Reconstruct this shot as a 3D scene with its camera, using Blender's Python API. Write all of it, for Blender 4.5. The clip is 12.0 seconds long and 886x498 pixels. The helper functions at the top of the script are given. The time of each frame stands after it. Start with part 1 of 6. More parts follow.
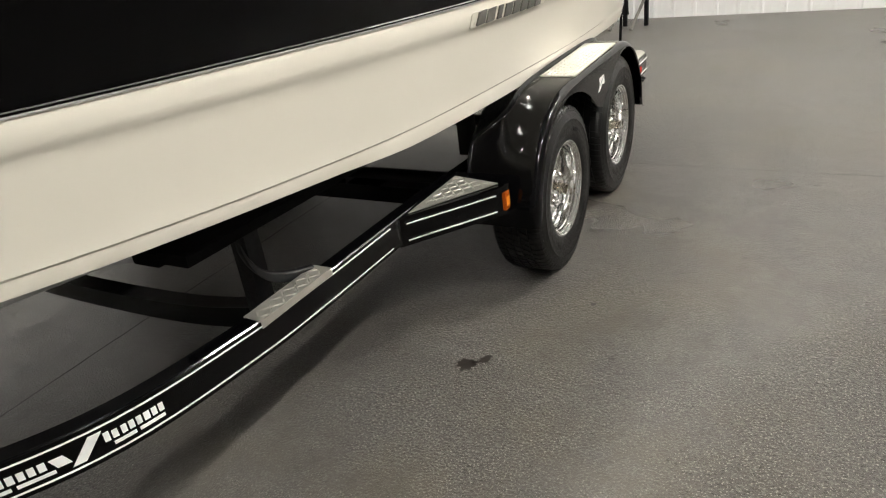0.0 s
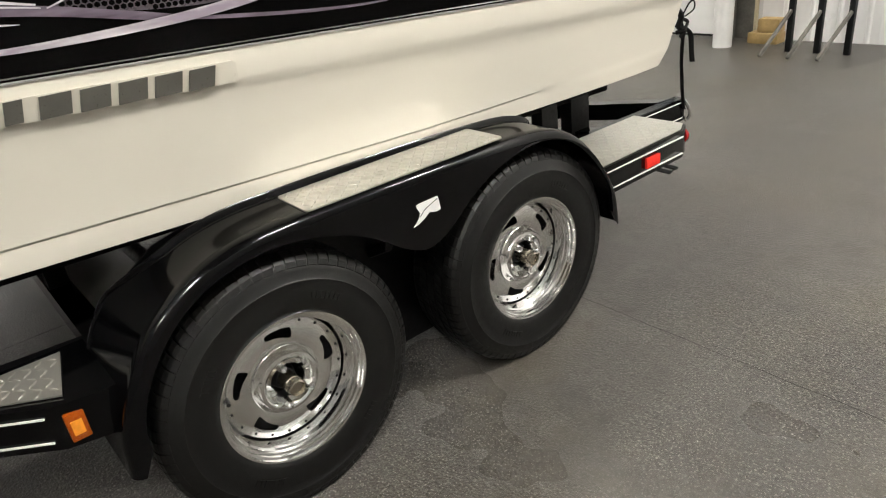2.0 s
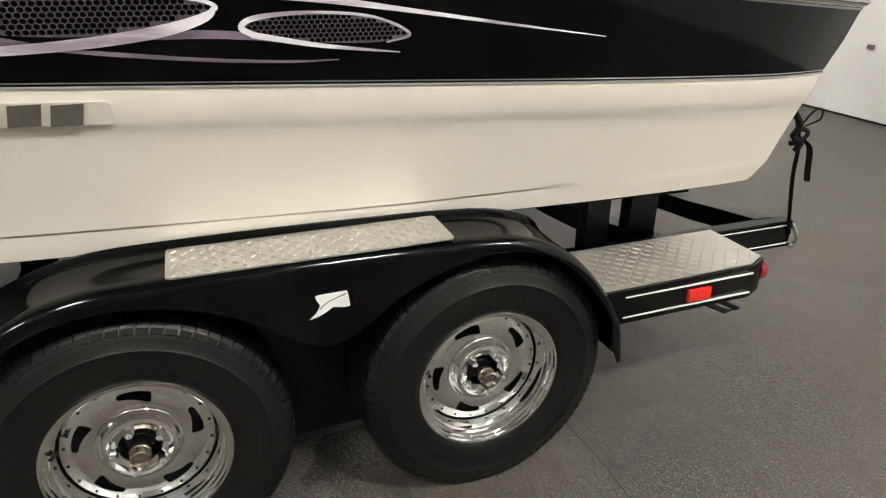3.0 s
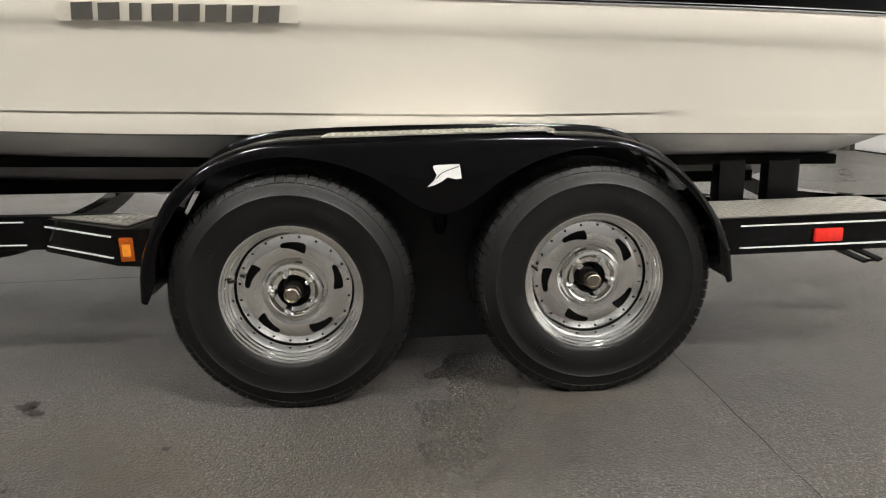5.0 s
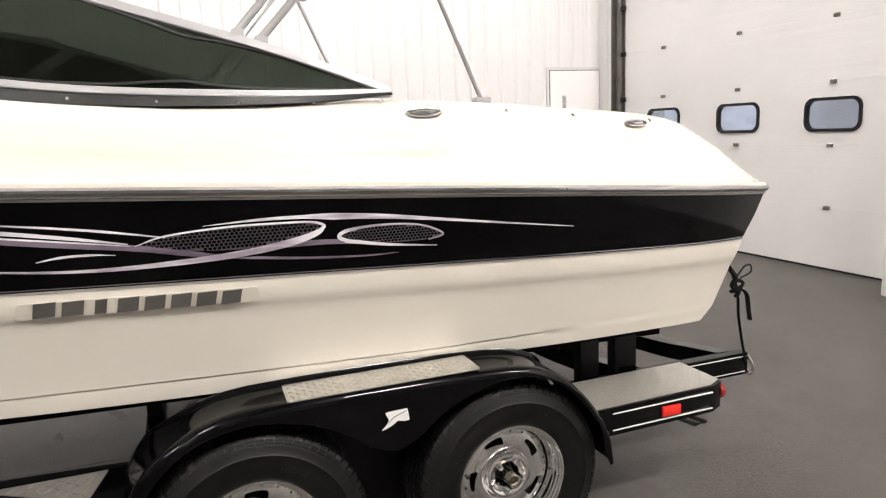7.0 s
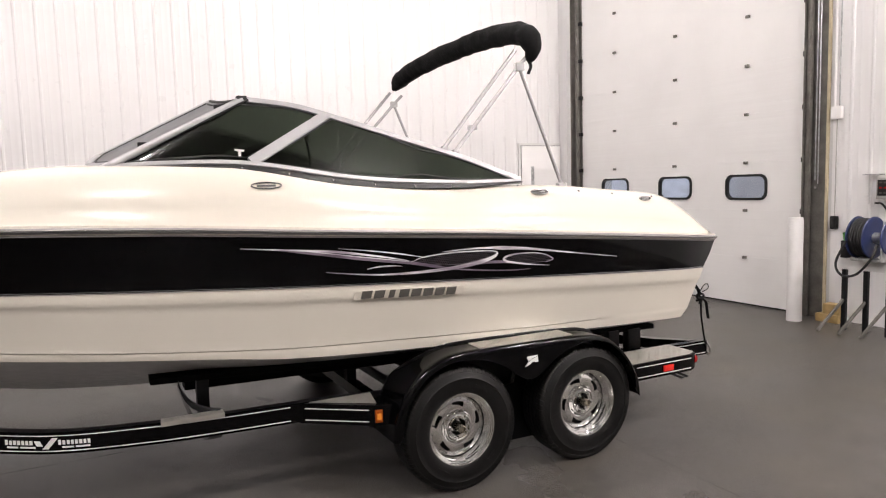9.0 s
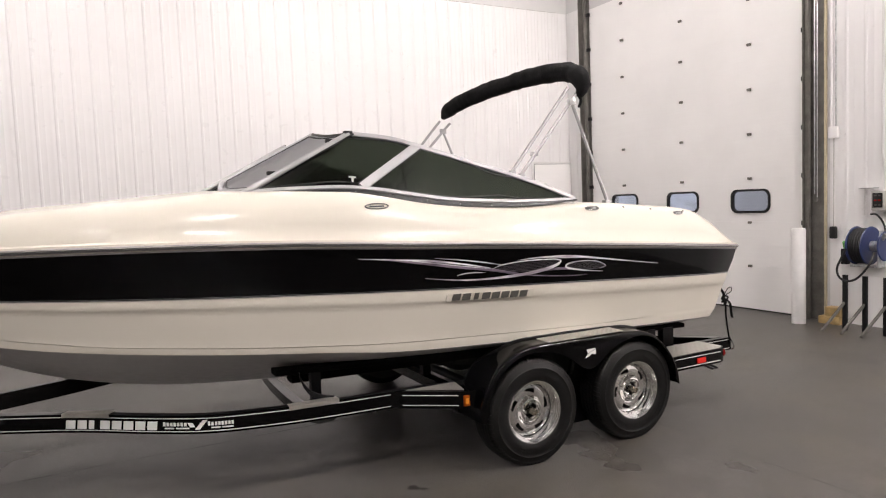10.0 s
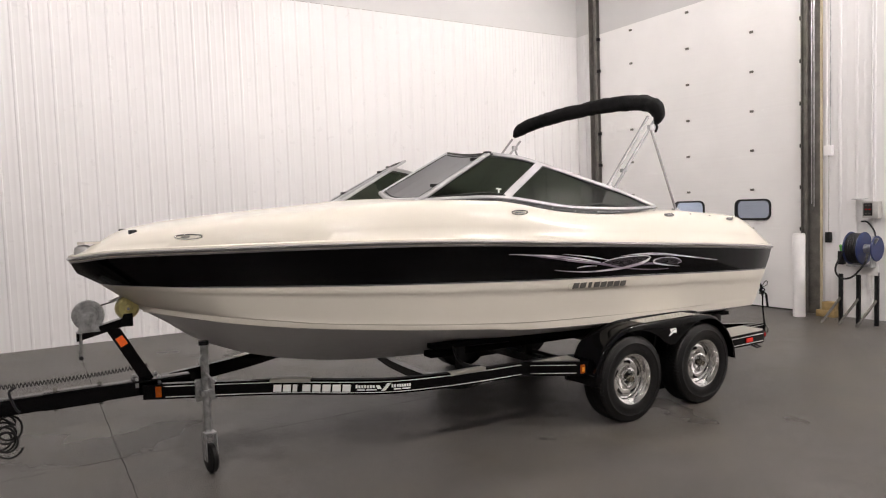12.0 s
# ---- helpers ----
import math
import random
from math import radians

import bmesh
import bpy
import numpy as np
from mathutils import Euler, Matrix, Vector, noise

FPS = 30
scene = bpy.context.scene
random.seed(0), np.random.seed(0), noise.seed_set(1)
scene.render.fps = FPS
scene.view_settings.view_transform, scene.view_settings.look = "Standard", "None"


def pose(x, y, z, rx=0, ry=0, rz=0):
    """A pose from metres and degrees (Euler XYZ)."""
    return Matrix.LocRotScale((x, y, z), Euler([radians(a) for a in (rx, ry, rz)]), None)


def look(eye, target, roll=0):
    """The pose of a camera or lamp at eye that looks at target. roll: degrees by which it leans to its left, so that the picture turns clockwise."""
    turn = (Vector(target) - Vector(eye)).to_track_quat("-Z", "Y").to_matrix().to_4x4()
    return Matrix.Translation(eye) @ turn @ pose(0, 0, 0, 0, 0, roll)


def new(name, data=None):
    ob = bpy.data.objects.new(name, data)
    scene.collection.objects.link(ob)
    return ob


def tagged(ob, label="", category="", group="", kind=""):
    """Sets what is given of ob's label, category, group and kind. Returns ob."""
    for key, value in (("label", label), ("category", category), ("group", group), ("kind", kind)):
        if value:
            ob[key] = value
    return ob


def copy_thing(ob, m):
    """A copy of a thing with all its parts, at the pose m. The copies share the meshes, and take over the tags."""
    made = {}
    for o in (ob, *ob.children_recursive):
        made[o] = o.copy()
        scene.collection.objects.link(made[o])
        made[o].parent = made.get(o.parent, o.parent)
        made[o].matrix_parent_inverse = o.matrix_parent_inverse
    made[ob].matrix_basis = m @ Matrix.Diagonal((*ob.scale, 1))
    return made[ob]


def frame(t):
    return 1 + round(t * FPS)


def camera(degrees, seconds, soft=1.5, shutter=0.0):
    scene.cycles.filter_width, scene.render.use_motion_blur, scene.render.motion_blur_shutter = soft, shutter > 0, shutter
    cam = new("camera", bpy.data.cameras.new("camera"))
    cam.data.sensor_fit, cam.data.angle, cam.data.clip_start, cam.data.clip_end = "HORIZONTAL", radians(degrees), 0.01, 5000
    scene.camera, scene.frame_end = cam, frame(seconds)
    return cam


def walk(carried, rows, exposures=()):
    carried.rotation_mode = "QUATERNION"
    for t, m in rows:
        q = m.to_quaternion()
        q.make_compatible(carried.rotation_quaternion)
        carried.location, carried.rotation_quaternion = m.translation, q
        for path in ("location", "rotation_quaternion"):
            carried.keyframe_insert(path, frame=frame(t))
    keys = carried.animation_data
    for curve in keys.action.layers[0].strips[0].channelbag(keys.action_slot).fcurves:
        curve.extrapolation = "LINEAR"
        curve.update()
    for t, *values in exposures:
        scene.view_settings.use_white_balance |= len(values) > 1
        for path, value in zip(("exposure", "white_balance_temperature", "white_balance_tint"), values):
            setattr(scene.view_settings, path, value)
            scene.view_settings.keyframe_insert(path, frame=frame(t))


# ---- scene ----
cam = camera(65.7, 12.0, soft=1.15)
PATH = [
    (0, (2.176, -2.52, 1.433), (1.258, -0.981, 0.546), -7.8),
    (0.5, (2.295, -2.008, 1.403), (1.213, -0.573, 0.526), -8.5),
    (1, (2.383, -1.484, 1.405), (1.185, -0.157, 0.508), -9.0),
    (1.5, (2.463, -0.969, 1.393), (1.194, 0.289, 0.495), -7.8),
    (2, (2.629, -0.531, 1.331), (1.203, 0.568, 0.461), -6.9),
    (2.5, (2.67, -0.156, 1.284), (1.096, 0.787, 0.487), -4.4),
    (3, (2.643, 0.168, 1.391), (0.951, 0.85, 0.572), 1.0),
    (3.3, (2.681, 0.28, 1.311), (0.832, 0.65, 0.645), 2.8),
    (3.5, (2.719, 0.351, 1.272), (0.819, 0.567, 0.687), 1.5),
    (3.7, (2.749, 0.359, 1.181), (0.826, 0.482, 0.646), -2.8),
    (5.3, (3.176, 0.297, 0.882), (1.23, 0.405, 0.432), -1.5),
    (5.5, (3.167, 0.277, 0.963), (1.238, 0.394, 0.445), -2.4),
    (6, (3.16, 0.251, 1.056), (1.25, 0.507, 0.519), -0.9),
    (6.3, (3.112, 0.284, 1.259), (1.268, 0.696, 0.604), 0.8),
    (6.5, (3.135, 0.213, 1.339), (1.298, 0.746, 0.753), -3.0),
    (7, (3.268, -0.125, 1.541), (1.427, 0.577, 1.198), -2.4),
    (7.2, (3.386, -0.268, 1.598), (1.557, 0.491, 1.32), -2.5),
    (8.8, (4.358, -1.563, 1.639), (2.595, -0.641, 1.432), -2.3),
    (9, (4.465, -1.708, 1.649), (2.692, -0.802, 1.466), -1.5),
    (9.5, (4.656, -2.069, 1.672), (2.883, -1.154, 1.531), -2.1),
    (10, (4.799, -2.466, 1.683), (3.036, -1.532, 1.546), -2.2),
    (10.5, (4.944, -2.828, 1.676), (3.188, -1.879, 1.556), -1.8),
    (11, (4.975, -3.221, 1.708), (3.234, -2.247, 1.562), -1.6),
    (11.5, (5.001, -3.603, 1.739), (3.274, -2.604, 1.59), -1.7),
    (12, (5.075, -3.977, 1.726), (3.367, -2.943, 1.605), -1.9),
]
EXPOSURES = [(0, .77, 6550, 6), (1.0, .72, 6550, 6), (2.0, .64, 6550, 6), (2.7, .53, 6550, 6), (3.5, .31, 6500, 6), (5.5, .62, 6450, 10), (6.2, .62, 6450, 11),
             (7.0, .43, 6560, 13), (7.2, .42, 6500, 15), (9.0, .22, 6560, 17), (12.0, .04, 6560, 16)]
walk(cam, [(t, look(eye, target, roll)) for t, eye, target, roll in PATH], EXPOSURES)

# ---------------------------------------------------------------- world and light
world = bpy.data.worlds.new("world")
scene.world = world
world.use_nodes = True
bg = world.node_tree.nodes["Background"]
bg.inputs[0].default_value = (0.9, 0.95, 1.0, 1)
bg.inputs[1].default_value = 0.25


# ---------------------------------------------------------------- materials
def nodes_of(name):
    m = bpy.data.materials.new(name)
    m.use_nodes = True
    return m, m.node_tree, m.node_tree.nodes["Principled BSDF"]


def mix_rgb(t, fac, a, b, blend="MIX"):
    n = t.nodes.new("ShaderNodeMix")
    n.data_type, n.blend_type = "RGBA", blend
    for sock, v in ((0, fac), (6, a), (7, b)):
        if hasattr(v, "links"):
            t.links.new(v, n.inputs[sock])
        else:
            n.inputs[sock].default_value = v if sock == 0 else (*v, 1)
    return n.outputs[2]


def noise_tex(t, scale, detail=4, rough=0.55, stretch=None):
    co = t.nodes.new("ShaderNodeTexCoord")
    n = t.nodes.new("ShaderNodeTexNoise")
    n.inputs["Scale"].default_value, n.inputs["Detail"].default_value, n.inputs["Roughness"].default_value = scale, detail, rough
    if stretch:
        mp = t.nodes.new("ShaderNodeMapping")
        mp.inputs["Scale"].default_value = stretch
        t.links.new(co.outputs["Object"], mp.inputs[0])
        t.links.new(mp.outputs[0], n.inputs["Vector"])
    else:
        t.links.new(co.outputs["Object"], n.inputs["Vector"])
    return n.outputs[0]


def ramp(t, src, lo, hi, a=0.0, b=1.0):
    n = t.nodes.new("ShaderNodeMapRange")
    n.inputs[1].default_value, n.inputs[2].default_value, n.inputs[3].default_value, n.inputs[4].default_value = lo, hi, a, b
    t.links.new(src, n.inputs[0])
    return n.outputs[0]


def bump(t, b, height, strength=0.2, dist=0.01):
    n = t.nodes.new("ShaderNodeBump")
    n.inputs["Strength"].default_value, n.inputs["Distance"].default_value = strength, dist
    t.links.new(height, n.inputs["Height"])
    t.links.new(n.outputs[0], b.inputs["Normal"])


def plain(name, col, rough=0.5, metal=0.0, vary=0.12, scale=6.0, coat=0.0, grain=0.0, grain_scale=200.0, rvary=0.25, spec=0.5):
    """A surface with soft variation of colour and gloss at two scales and a fine grain."""
    m, t, b = nodes_of(name)
    n1, n2 = noise_tex(t, scale, 5), noise_tex(t, scale * 9, 3)
    dark = tuple(c * (1 - vary) for c in col)
    light = tuple(min(1, c * (1 + vary * 0.6)) for c in col)
    c1 = mix_rgb(t, ramp(t, n1, 0.3, 0.7), dark, light)
    c2 = mix_rgb(t, ramp(t, n2, 0.35, 0.75, 0, 0.35), c1, tuple(c * (1 - vary * 0.8) for c in col))
    t.links.new(c2, b.inputs["Base Color"])
    b.inputs["Metallic"].default_value = metal
    b.inputs["Specular IOR Level"].default_value = spec
    t.links.new(ramp(t, n2, 0.3, 0.7, max(0.02, rough * (1 - rvary)), min(1, rough * (1 + rvary))), b.inputs["Roughness"])
    if coat:
        b.inputs["Coat Weight"].default_value, b.inputs["Coat Roughness"].default_value = coat, 0.05
    if grain:
        bump(t, b, noise_tex(t, grain_scale, 2), grain, 0.003)
    return m


M_CREAM = plain("cream_gelcoat", (0.735, 0.695, 0.612), 0.055, vary=0.012, scale=1.2, rvary=0.2)
M_DECK = plain("cream_satin_deck_gelcoat", (0.735, 0.695, 0.612), 0.17, vary=0.015, scale=1.2, rvary=0.15, spec=0.20)
# hull bottom, a little whiter than the cream sides
M_BOTTOM = plain("white_hull_bottom", (0.80, 0.79, 0.80), 0.20, vary=0.03, scale=2.0)
M_BAND = plain("black_gelcoat", (0.0010, 0.0010, 0.0012), 0.08, vary=0.1, scale=2, rvary=0.05, spec=0.14)
M_PAINT = plain("black_trailer_paint", (0.0014, 0.0014, 0.0017), 0.09, vary=0.3, scale=5, spec=0.22, rvary=0.04)
M_DULL = plain("dull_black_steel", (0.0032, 0.0032, 0.0042), 0.5, vary=0.3, scale=8, spec=0.3)
M_CARPET = plain("black_bunk_carpet", (0.004, 0.004, 0.004), 0.95, vary=0.3, scale=30, grain=0.5, grain_scale=500, spec=0.1)
M_RUBBER = plain("tyre_rubber", (0.0042, 0.0041, 0.0040), 0.42, vary=0.35, scale=9, grain=0.25, grain_scale=350, spec=0.34)
M_CHROME = plain("chrome", (0.90, 0.90, 0.89), 0.09, 1.0, vary=0.05, scale=10)
M_STEEL = plain("stainless_steel", (0.66, 0.66, 0.66), 0.18, 1.0, vary=0.06, scale=12)
M_GALV = plain("galvanised_steel", (0.58, 0.59, 0.59), 0.34, 0.85, vary=0.45, scale=25)
M_ALU = plain("bright_aluminium", (0.60, 0.58, 0.53), 0.34, 0.80, vary=0.05, scale=15, rvary=0.1)
M_FRAME = plain("pale_anodised_frame", (0.44, 0.44, 0.45), 0.34, 0.22, vary=0.03, scale=5, rvary=0.05)
M_STRIPE = plain("grey_stripe_vinyl", (0.30, 0.285, 0.285), 0.35, vary=0.1, scale=4)
M_LEG = plain("polished_tube", (0.84, 0.84, 0.84), 0.14, 0.65, vary=0.03, rvary=0.05)
M_NAMEPLATE = plain("pale_name_plate", (0.66, 0.62, 0.54), 0.35, vary=0.03)
M_BRASS = plain("dull_steel_cap", (0.46, 0.42, 0.35), 0.22, 1.0, vary=0.12, scale=40)
M_WHITEVINYL = plain("white_vinyl", (0.80, 0.80, 0.78), 0.4, vary=0.04)
M_MESH = plain("dark_mesh_print", (0.085, 0.072, 0.085), 0.3, vary=0.3, scale=9)
M_GREYVINYL = plain("grey_vinyl", (0.095, 0.090, 0.080), 0.35, vary=0.15, scale=20)


def streaky(name, light, dark):
    """A printed stroke that fades between two tones along its length."""
    m, t, b = nodes_of(name)
    n = noise_tex(t, 1.0, 3, 0.5, (1.0, 4.0, 26.0))
    t.links.new(mix_rgb(t, ramp(t, n, 0.36, 0.56), dark, light), b.inputs["Base Color"])
    b.inputs["Roughness"].default_value = 0.3
    return m


M_SILVER = streaky("silver_vinyl", (0.80, 0.78, 0.81), (0.33, 0.28, 0.34))
M_PURPLE = streaky("purple_grey_vinyl", (0.20, 0.16, 0.21), (0.035, 0.026, 0.038))
M_AMBERCORE = plain("amber_lamp_core", (0.85, 0.30, 0.03), 0.2, vary=0.2, scale=60)
M_AMBER = plain("amber_plastic", (0.34, 0.065, 0.004), 0.25, vary=0.2, scale=60)
M_RED = plain("red_plastic", (0.75, 0.03, 0.02), 0.2, vary=0.2, scale=60)
M_TAIL = plain("dark_red_lens", (0.30, 0.012, 0.012), 0.2, vary=0.2, scale=60)
M_ORANGE = plain("orange_reflector", (0.85, 0.13, 0.02), 0.3, vary=0.2, scale=60)
M_CANVAS = plain("black_canvas", (0.005, 0.005, 0.0055), 0.9, vary=0.3, scale=25, grain=0.4, grain_scale=600, spec=0.2)
M_BLACKPLASTIC = plain("black_plastic", (0.006, 0.006, 0.006), 0.45, vary=0.2, spec=0.35)
M_STRAP = plain("black_webbing", (0.005, 0.005, 0.005), 0.85, vary=0.2, scale=40, spec=0.2)
M_ROLLER = plain("yellowed_urethane", (0.48, 0.42, 0.16), 0.35, vary=0.2, scale=30)
M_GREYLINER = plain("grey_vinyl_liner", (0.07, 0.07, 0.065), 0.8, vary=0.15)


def door_material():
    """White painted steel skin with shallow pressed lines running across the panels."""
    m, t, b = nodes_of("white_door_paint")
    c = mix_rgb(t, ramp(t, noise_tex(t, 1.4, 4), 0.35, 0.7), (0.90, 0.89, 0.88), (0.86, 0.85, 0.84))
    t.links.new(c, b.inputs["Base Color"])
    b.inputs["Roughness"].default_value = 0.42
    bump(t, b, noise_tex(t, 1.0, 3, 0.5, (0.35, 1.0, 15.0)), 0.40, 0.010)
    return m


M_DOOR = door_material()
M_WALL = plain("white_steel_panel", (0.80, 0.79, 0.79), 0.35, vary=0.035, scale=0.8)
M_UPPER = plain("white_ceiling_liner", (0.64, 0.635, 0.63), 0.6, vary=0.03, scale=0.8)
M_CEIL = plain("grey_ceiling_sheet", (0.30, 0.30, 0.29), 0.7, vary=0.1, scale=0.8)
M_DARKWALL = plain("grey_lined_wall", (0.13, 0.13, 0.13), 0.7, vary=0.1, scale=0.8)
M_BOLLARD = plain("white_post_paint", (0.78, 0.77, 0.76), 0.4, vary=0.06, scale=8)
M_TRACK = plain("weathered_galvanised_track", (0.15, 0.142, 0.128), 0.55, 0.35, vary=0.3, scale=7)
M_TIMBER = plain("pale_timber", (0.50, 0.43, 0.29), 0.6, vary=0.15, scale=14)
M_GREYTRIM = plain("pale_grey_paint", (0.70, 0.69, 0.68), 0.45, vary=0.06)
M_GAP = plain("black_rubber_seal", (0.012, 0.012, 0.012), 0.8, vary=0.2)
M_BLUE = plain("blue_enamel", (0.020, 0.034, 0.115), 0.4, vary=0.2, scale=12)
M_HOSE = plain("black_rubber_hose", (0.006, 0.006, 0.007), 0.5, vary=0.2, scale=30)
M_WOOD = plain("yellow_pine_block", (0.42, 0.29, 0.12), 0.6, vary=0.3, scale=14)
M_GREEN = plain("green_plastic", (0.12, 0.42, 0.08), 0.4, vary=0.1)
M_BOX = plain("grey_control_box", (0.45, 0.44, 0.42), 0.5, vary=0.1, scale=10)


def glass(name, tint, rough=0.02):
    m, t, b = nodes_of(name)
    b.inputs["Base Color"].default_value = (*tint, 1)
    b.inputs["Roughness"].default_value, b.inputs["IOR"].default_value, b.inputs["Transmission Weight"].default_value = rough, 1.45, 1.0
    return m


M_GLASS = glass("smoked_green_glass", (0.040, 0.052, 0.037), 0.03)
# front panes: grey put into the glass for the bright surroundings they reflect
M_SHEENGLASS = glass("glass_greyed_for_reflection", (0.30, 0.30, 0.31), 0.45)
M_SHEENGLASS.node_tree.nodes["Principled BSDF"].inputs["IOR"].default_value = 1.22
M_SHEENGLASS.node_tree.nodes["Principled BSDF"].inputs["Transmission Weight"].default_value = 0.5
M_PANE = glass("clear_glazing", (0.9, 0.95, 1.0))


def floor_material():
    m, t, b = nodes_of("worn_concrete")
    big, mid, fine = noise_tex(t, 0.35, 5), noise_tex(t, 2.2, 6, 0.65), noise_tex(t, 22, 5, 0.7)
    drag = noise_tex(t, 1.0, 5, 0.6, (0.5, 5.0, 1.0))
    c = mix_rgb(t, ramp(t, big, 0.3, 0.7), (0.0495, 0.0450, 0.0413), (0.0911, 0.0837, 0.0767))
    c = mix_rgb(t, ramp(t, mid, 0.42, 0.75, 0, 0.45), c, (0.0527, 0.0455, 0.0426))
    c = mix_rgb(t, ramp(t, noise_tex(t, 0.9, 6, 0.7), 0.46, 0.66, 0, 0.55), c, (0.0911, 0.0764, 0.0508))
    c = mix_rgb(t, ramp(t, noise_tex(t, 1.7, 7, 0.76, (1.0, 0.6, 1.0)), 0.46, 0.68, 0, 0.62), c, (0.0439, 0.0406, 0.0408))
    c = mix_rgb(t, ramp(t, drag, 0.5, 0.75, 0, 0.35), c, (0.1153, 0.1076, 0.1015))
    c = mix_rgb(t, ramp(t, fine, 0.38, 0.7, 0, 0.35), c, (0.1187, 0.1099, 0.1015))
    # worn patches where the sand and small stones of the concrete show
    worn = ramp(t, noise_tex(t, 1.15, 5, 0.62), 0.42, 0.58, 0.20, 1.0)
    stone, sand = noise_tex(t, 78, 2, 0.5), noise_tex(t, 165, 2, 0.5)

    def times(a, b):
        n = t.nodes.new("ShaderNodeMath")
        n.operation = "MULTIPLY"
        t.links.new(a, n.inputs[0])
        t.links.new(b, n.inputs[1])
        return n.outputs[0]
    c = mix_rgb(t, times(ramp(t, stone, 0.46, 0.34, 0, 0.75), worn), c, (0.0363, 0.0321, 0.0296))
    c = mix_rgb(t, times(ramp(t, stone, 0.58, 0.66, 0, 0.70), worn), c, (0.1647, 0.1542, 0.1430))
    c = mix_rgb(t, times(ramp(t, sand, 0.59, 0.67, 0, 0.90), worn), c, (0.3400, 0.3200, 0.2850))
    t.links.new(c, b.inputs["Base Color"])
    b.inputs["Specular IOR Level"].default_value = 0.26
    t.links.new(ramp(t, big, 0.3, 0.7, 0.25, 0.36), b.inputs["Roughness"])
    add = t.nodes.new("ShaderNodeMath")
    add.operation = "ADD"
    t.links.new(ramp(t, fine, 0.3, 0.7, 0, 0.05), add.inputs[0])
    t.links.new(times(ramp(t, noise_tex(t, 120, 3, 0.6), 0.36, 0.68), worn), add.inputs[1])
    bump(t, b, add.outputs[0], 0.8, 0.006)
    return m


M_FLOOR = floor_material()
M_STAIN = plain("oil_stain", (0.026, 0.021, 0.018), 0.4, vary=0.4, scale=30)
M_CRACK = plain("dark_joint", (0.032, 0.029, 0.026), 0.8, vary=0.3, scale=30)


def emitter(name, col, strength):
    m, t, b = nodes_of(name)
    b.inputs["Base Color"].default_value = (0.8, 0.8, 0.8, 1)
    b.inputs["Emission Color"].default_value, b.inputs["Emission Strength"].default_value = (*col, 1), strength
    return m


# ---------------------------------------------------------------- mesh helpers
def part(name, bm, mat, parent=None, label="", smooth=35):
    me = bpy.data.meshes.new(name)
    bmesh.ops.recalc_face_normals(bm, faces=bm.faces[:])
    bm.to_mesh(me)
    bm.free()
    me.materials.append(mat)
    if smooth:
        me.shade_smooth()
        me.set_sharp_from_angle(angle=radians(smooth))
    ob = new(name, me)
    if parent:
        ob.parent = parent
        ob.matrix_parent_inverse = parent.matrix_world.inverted()
    if label:
        ob["label"] = label
    return ob


def thing(name, at, label, category, group="", kind=""):
    ob = new(name)
    ob.empty_display_size = 0.1
    ob.location = at
    bpy.context.view_layer.update()
    return tagged(ob, label, category, group, kind)


def box(bm, x0, x1, y0, y1, z0, z1, bevel=0.0, m=None):
    vs = [bm.verts.new((x, y, z)) for x in (x0, x1) for y in (y0, y1) for z in (z0, z1)]
    fs = [bm.faces.new([vs[i] for i in q]) for q in ((0, 1, 3, 2), (4, 6, 7, 5), (0, 4, 5, 1), (2, 3, 7, 6), (0, 2, 6, 4), (1, 5, 7, 3))]
    if bevel:
        es = list({e for f in fs for e in f.edges})
        r = bmesh.ops.bevel(bm, geom=es, offset=bevel, segments=2, affect="EDGES", profile=0.6)
        vs = list({v for f in r["faces"] for v in f.verts} | {v for v in vs if v.is_valid})
    if m is not None:
        for v in vs:
            v.co = m @ v.co
    return bm


def boxed(*a, **k):
    return box(bmesh.new(), *a, **k)


def loft(bm, rings, close=True, caps=True):
    """Skin through rings of points, each with the same count."""
    vv = [[bm.verts.new(p) for p in r] for r in rings]
    n = len(vv[0])
    for a, b in zip(vv, vv[1:]):
        for i in range(n if close else n - 1):
            j = (i + 1) % n
            q = [a[i], a[j], b[j], b[i]]
            if len(set(q)) == 4:
                bm.faces.new(q)
    if caps and close:
        bm.faces.new(vv[0])
        bm.faces.new(vv[-1])
    return bm


def tube(bm, pts, r, n=10, caps=True, flat=1.0):
    pts = [Vector(p) for p in pts]
    rings, up = [], None
    for i, p in enumerate(pts):
        d = (pts[min(i + 1, len(pts) - 1)] - pts[max(i - 1, 0)]).normalized()
        if up is None:
            up = d.orthogonal().normalized()
        up = (up - d * up.dot(d)).normalized()
        side = d.cross(up)
        rr = r[i] if isinstance(r, (list, tuple)) else r
        rings.append([p + (up * math.cos(a) + side * math.sin(a) * flat) * rr for a in (2 * math.pi * k / n for k in range(n))])
    return loft(bm, rings, True, caps)


def tubed(pts, r, n=10, **k):
    return tube(bmesh.new(), pts, r, n, **k)


def smooth_path(pts, steps=8):
    """Catmull-Rom through a few points."""
    p = [Vector(q) for q in pts]
    p = [p[0] * 2 - p[1]] + p + [p[-1] * 2 - p[-2]]
    out = []
    for i in range(1, len(p) - 2):
        for k in range(steps):
            u = k / steps
            a, b, c, d = p[i - 1], p[i], p[i + 1], p[i + 2]
            out.append(0.5 * (2 * b + (c - a) * u + (2 * a - 5 * b + 4 * c - d) * u * u + (3 * b - a - 3 * c + d) * u ** 3))
    out.append(p[-2])
    return out


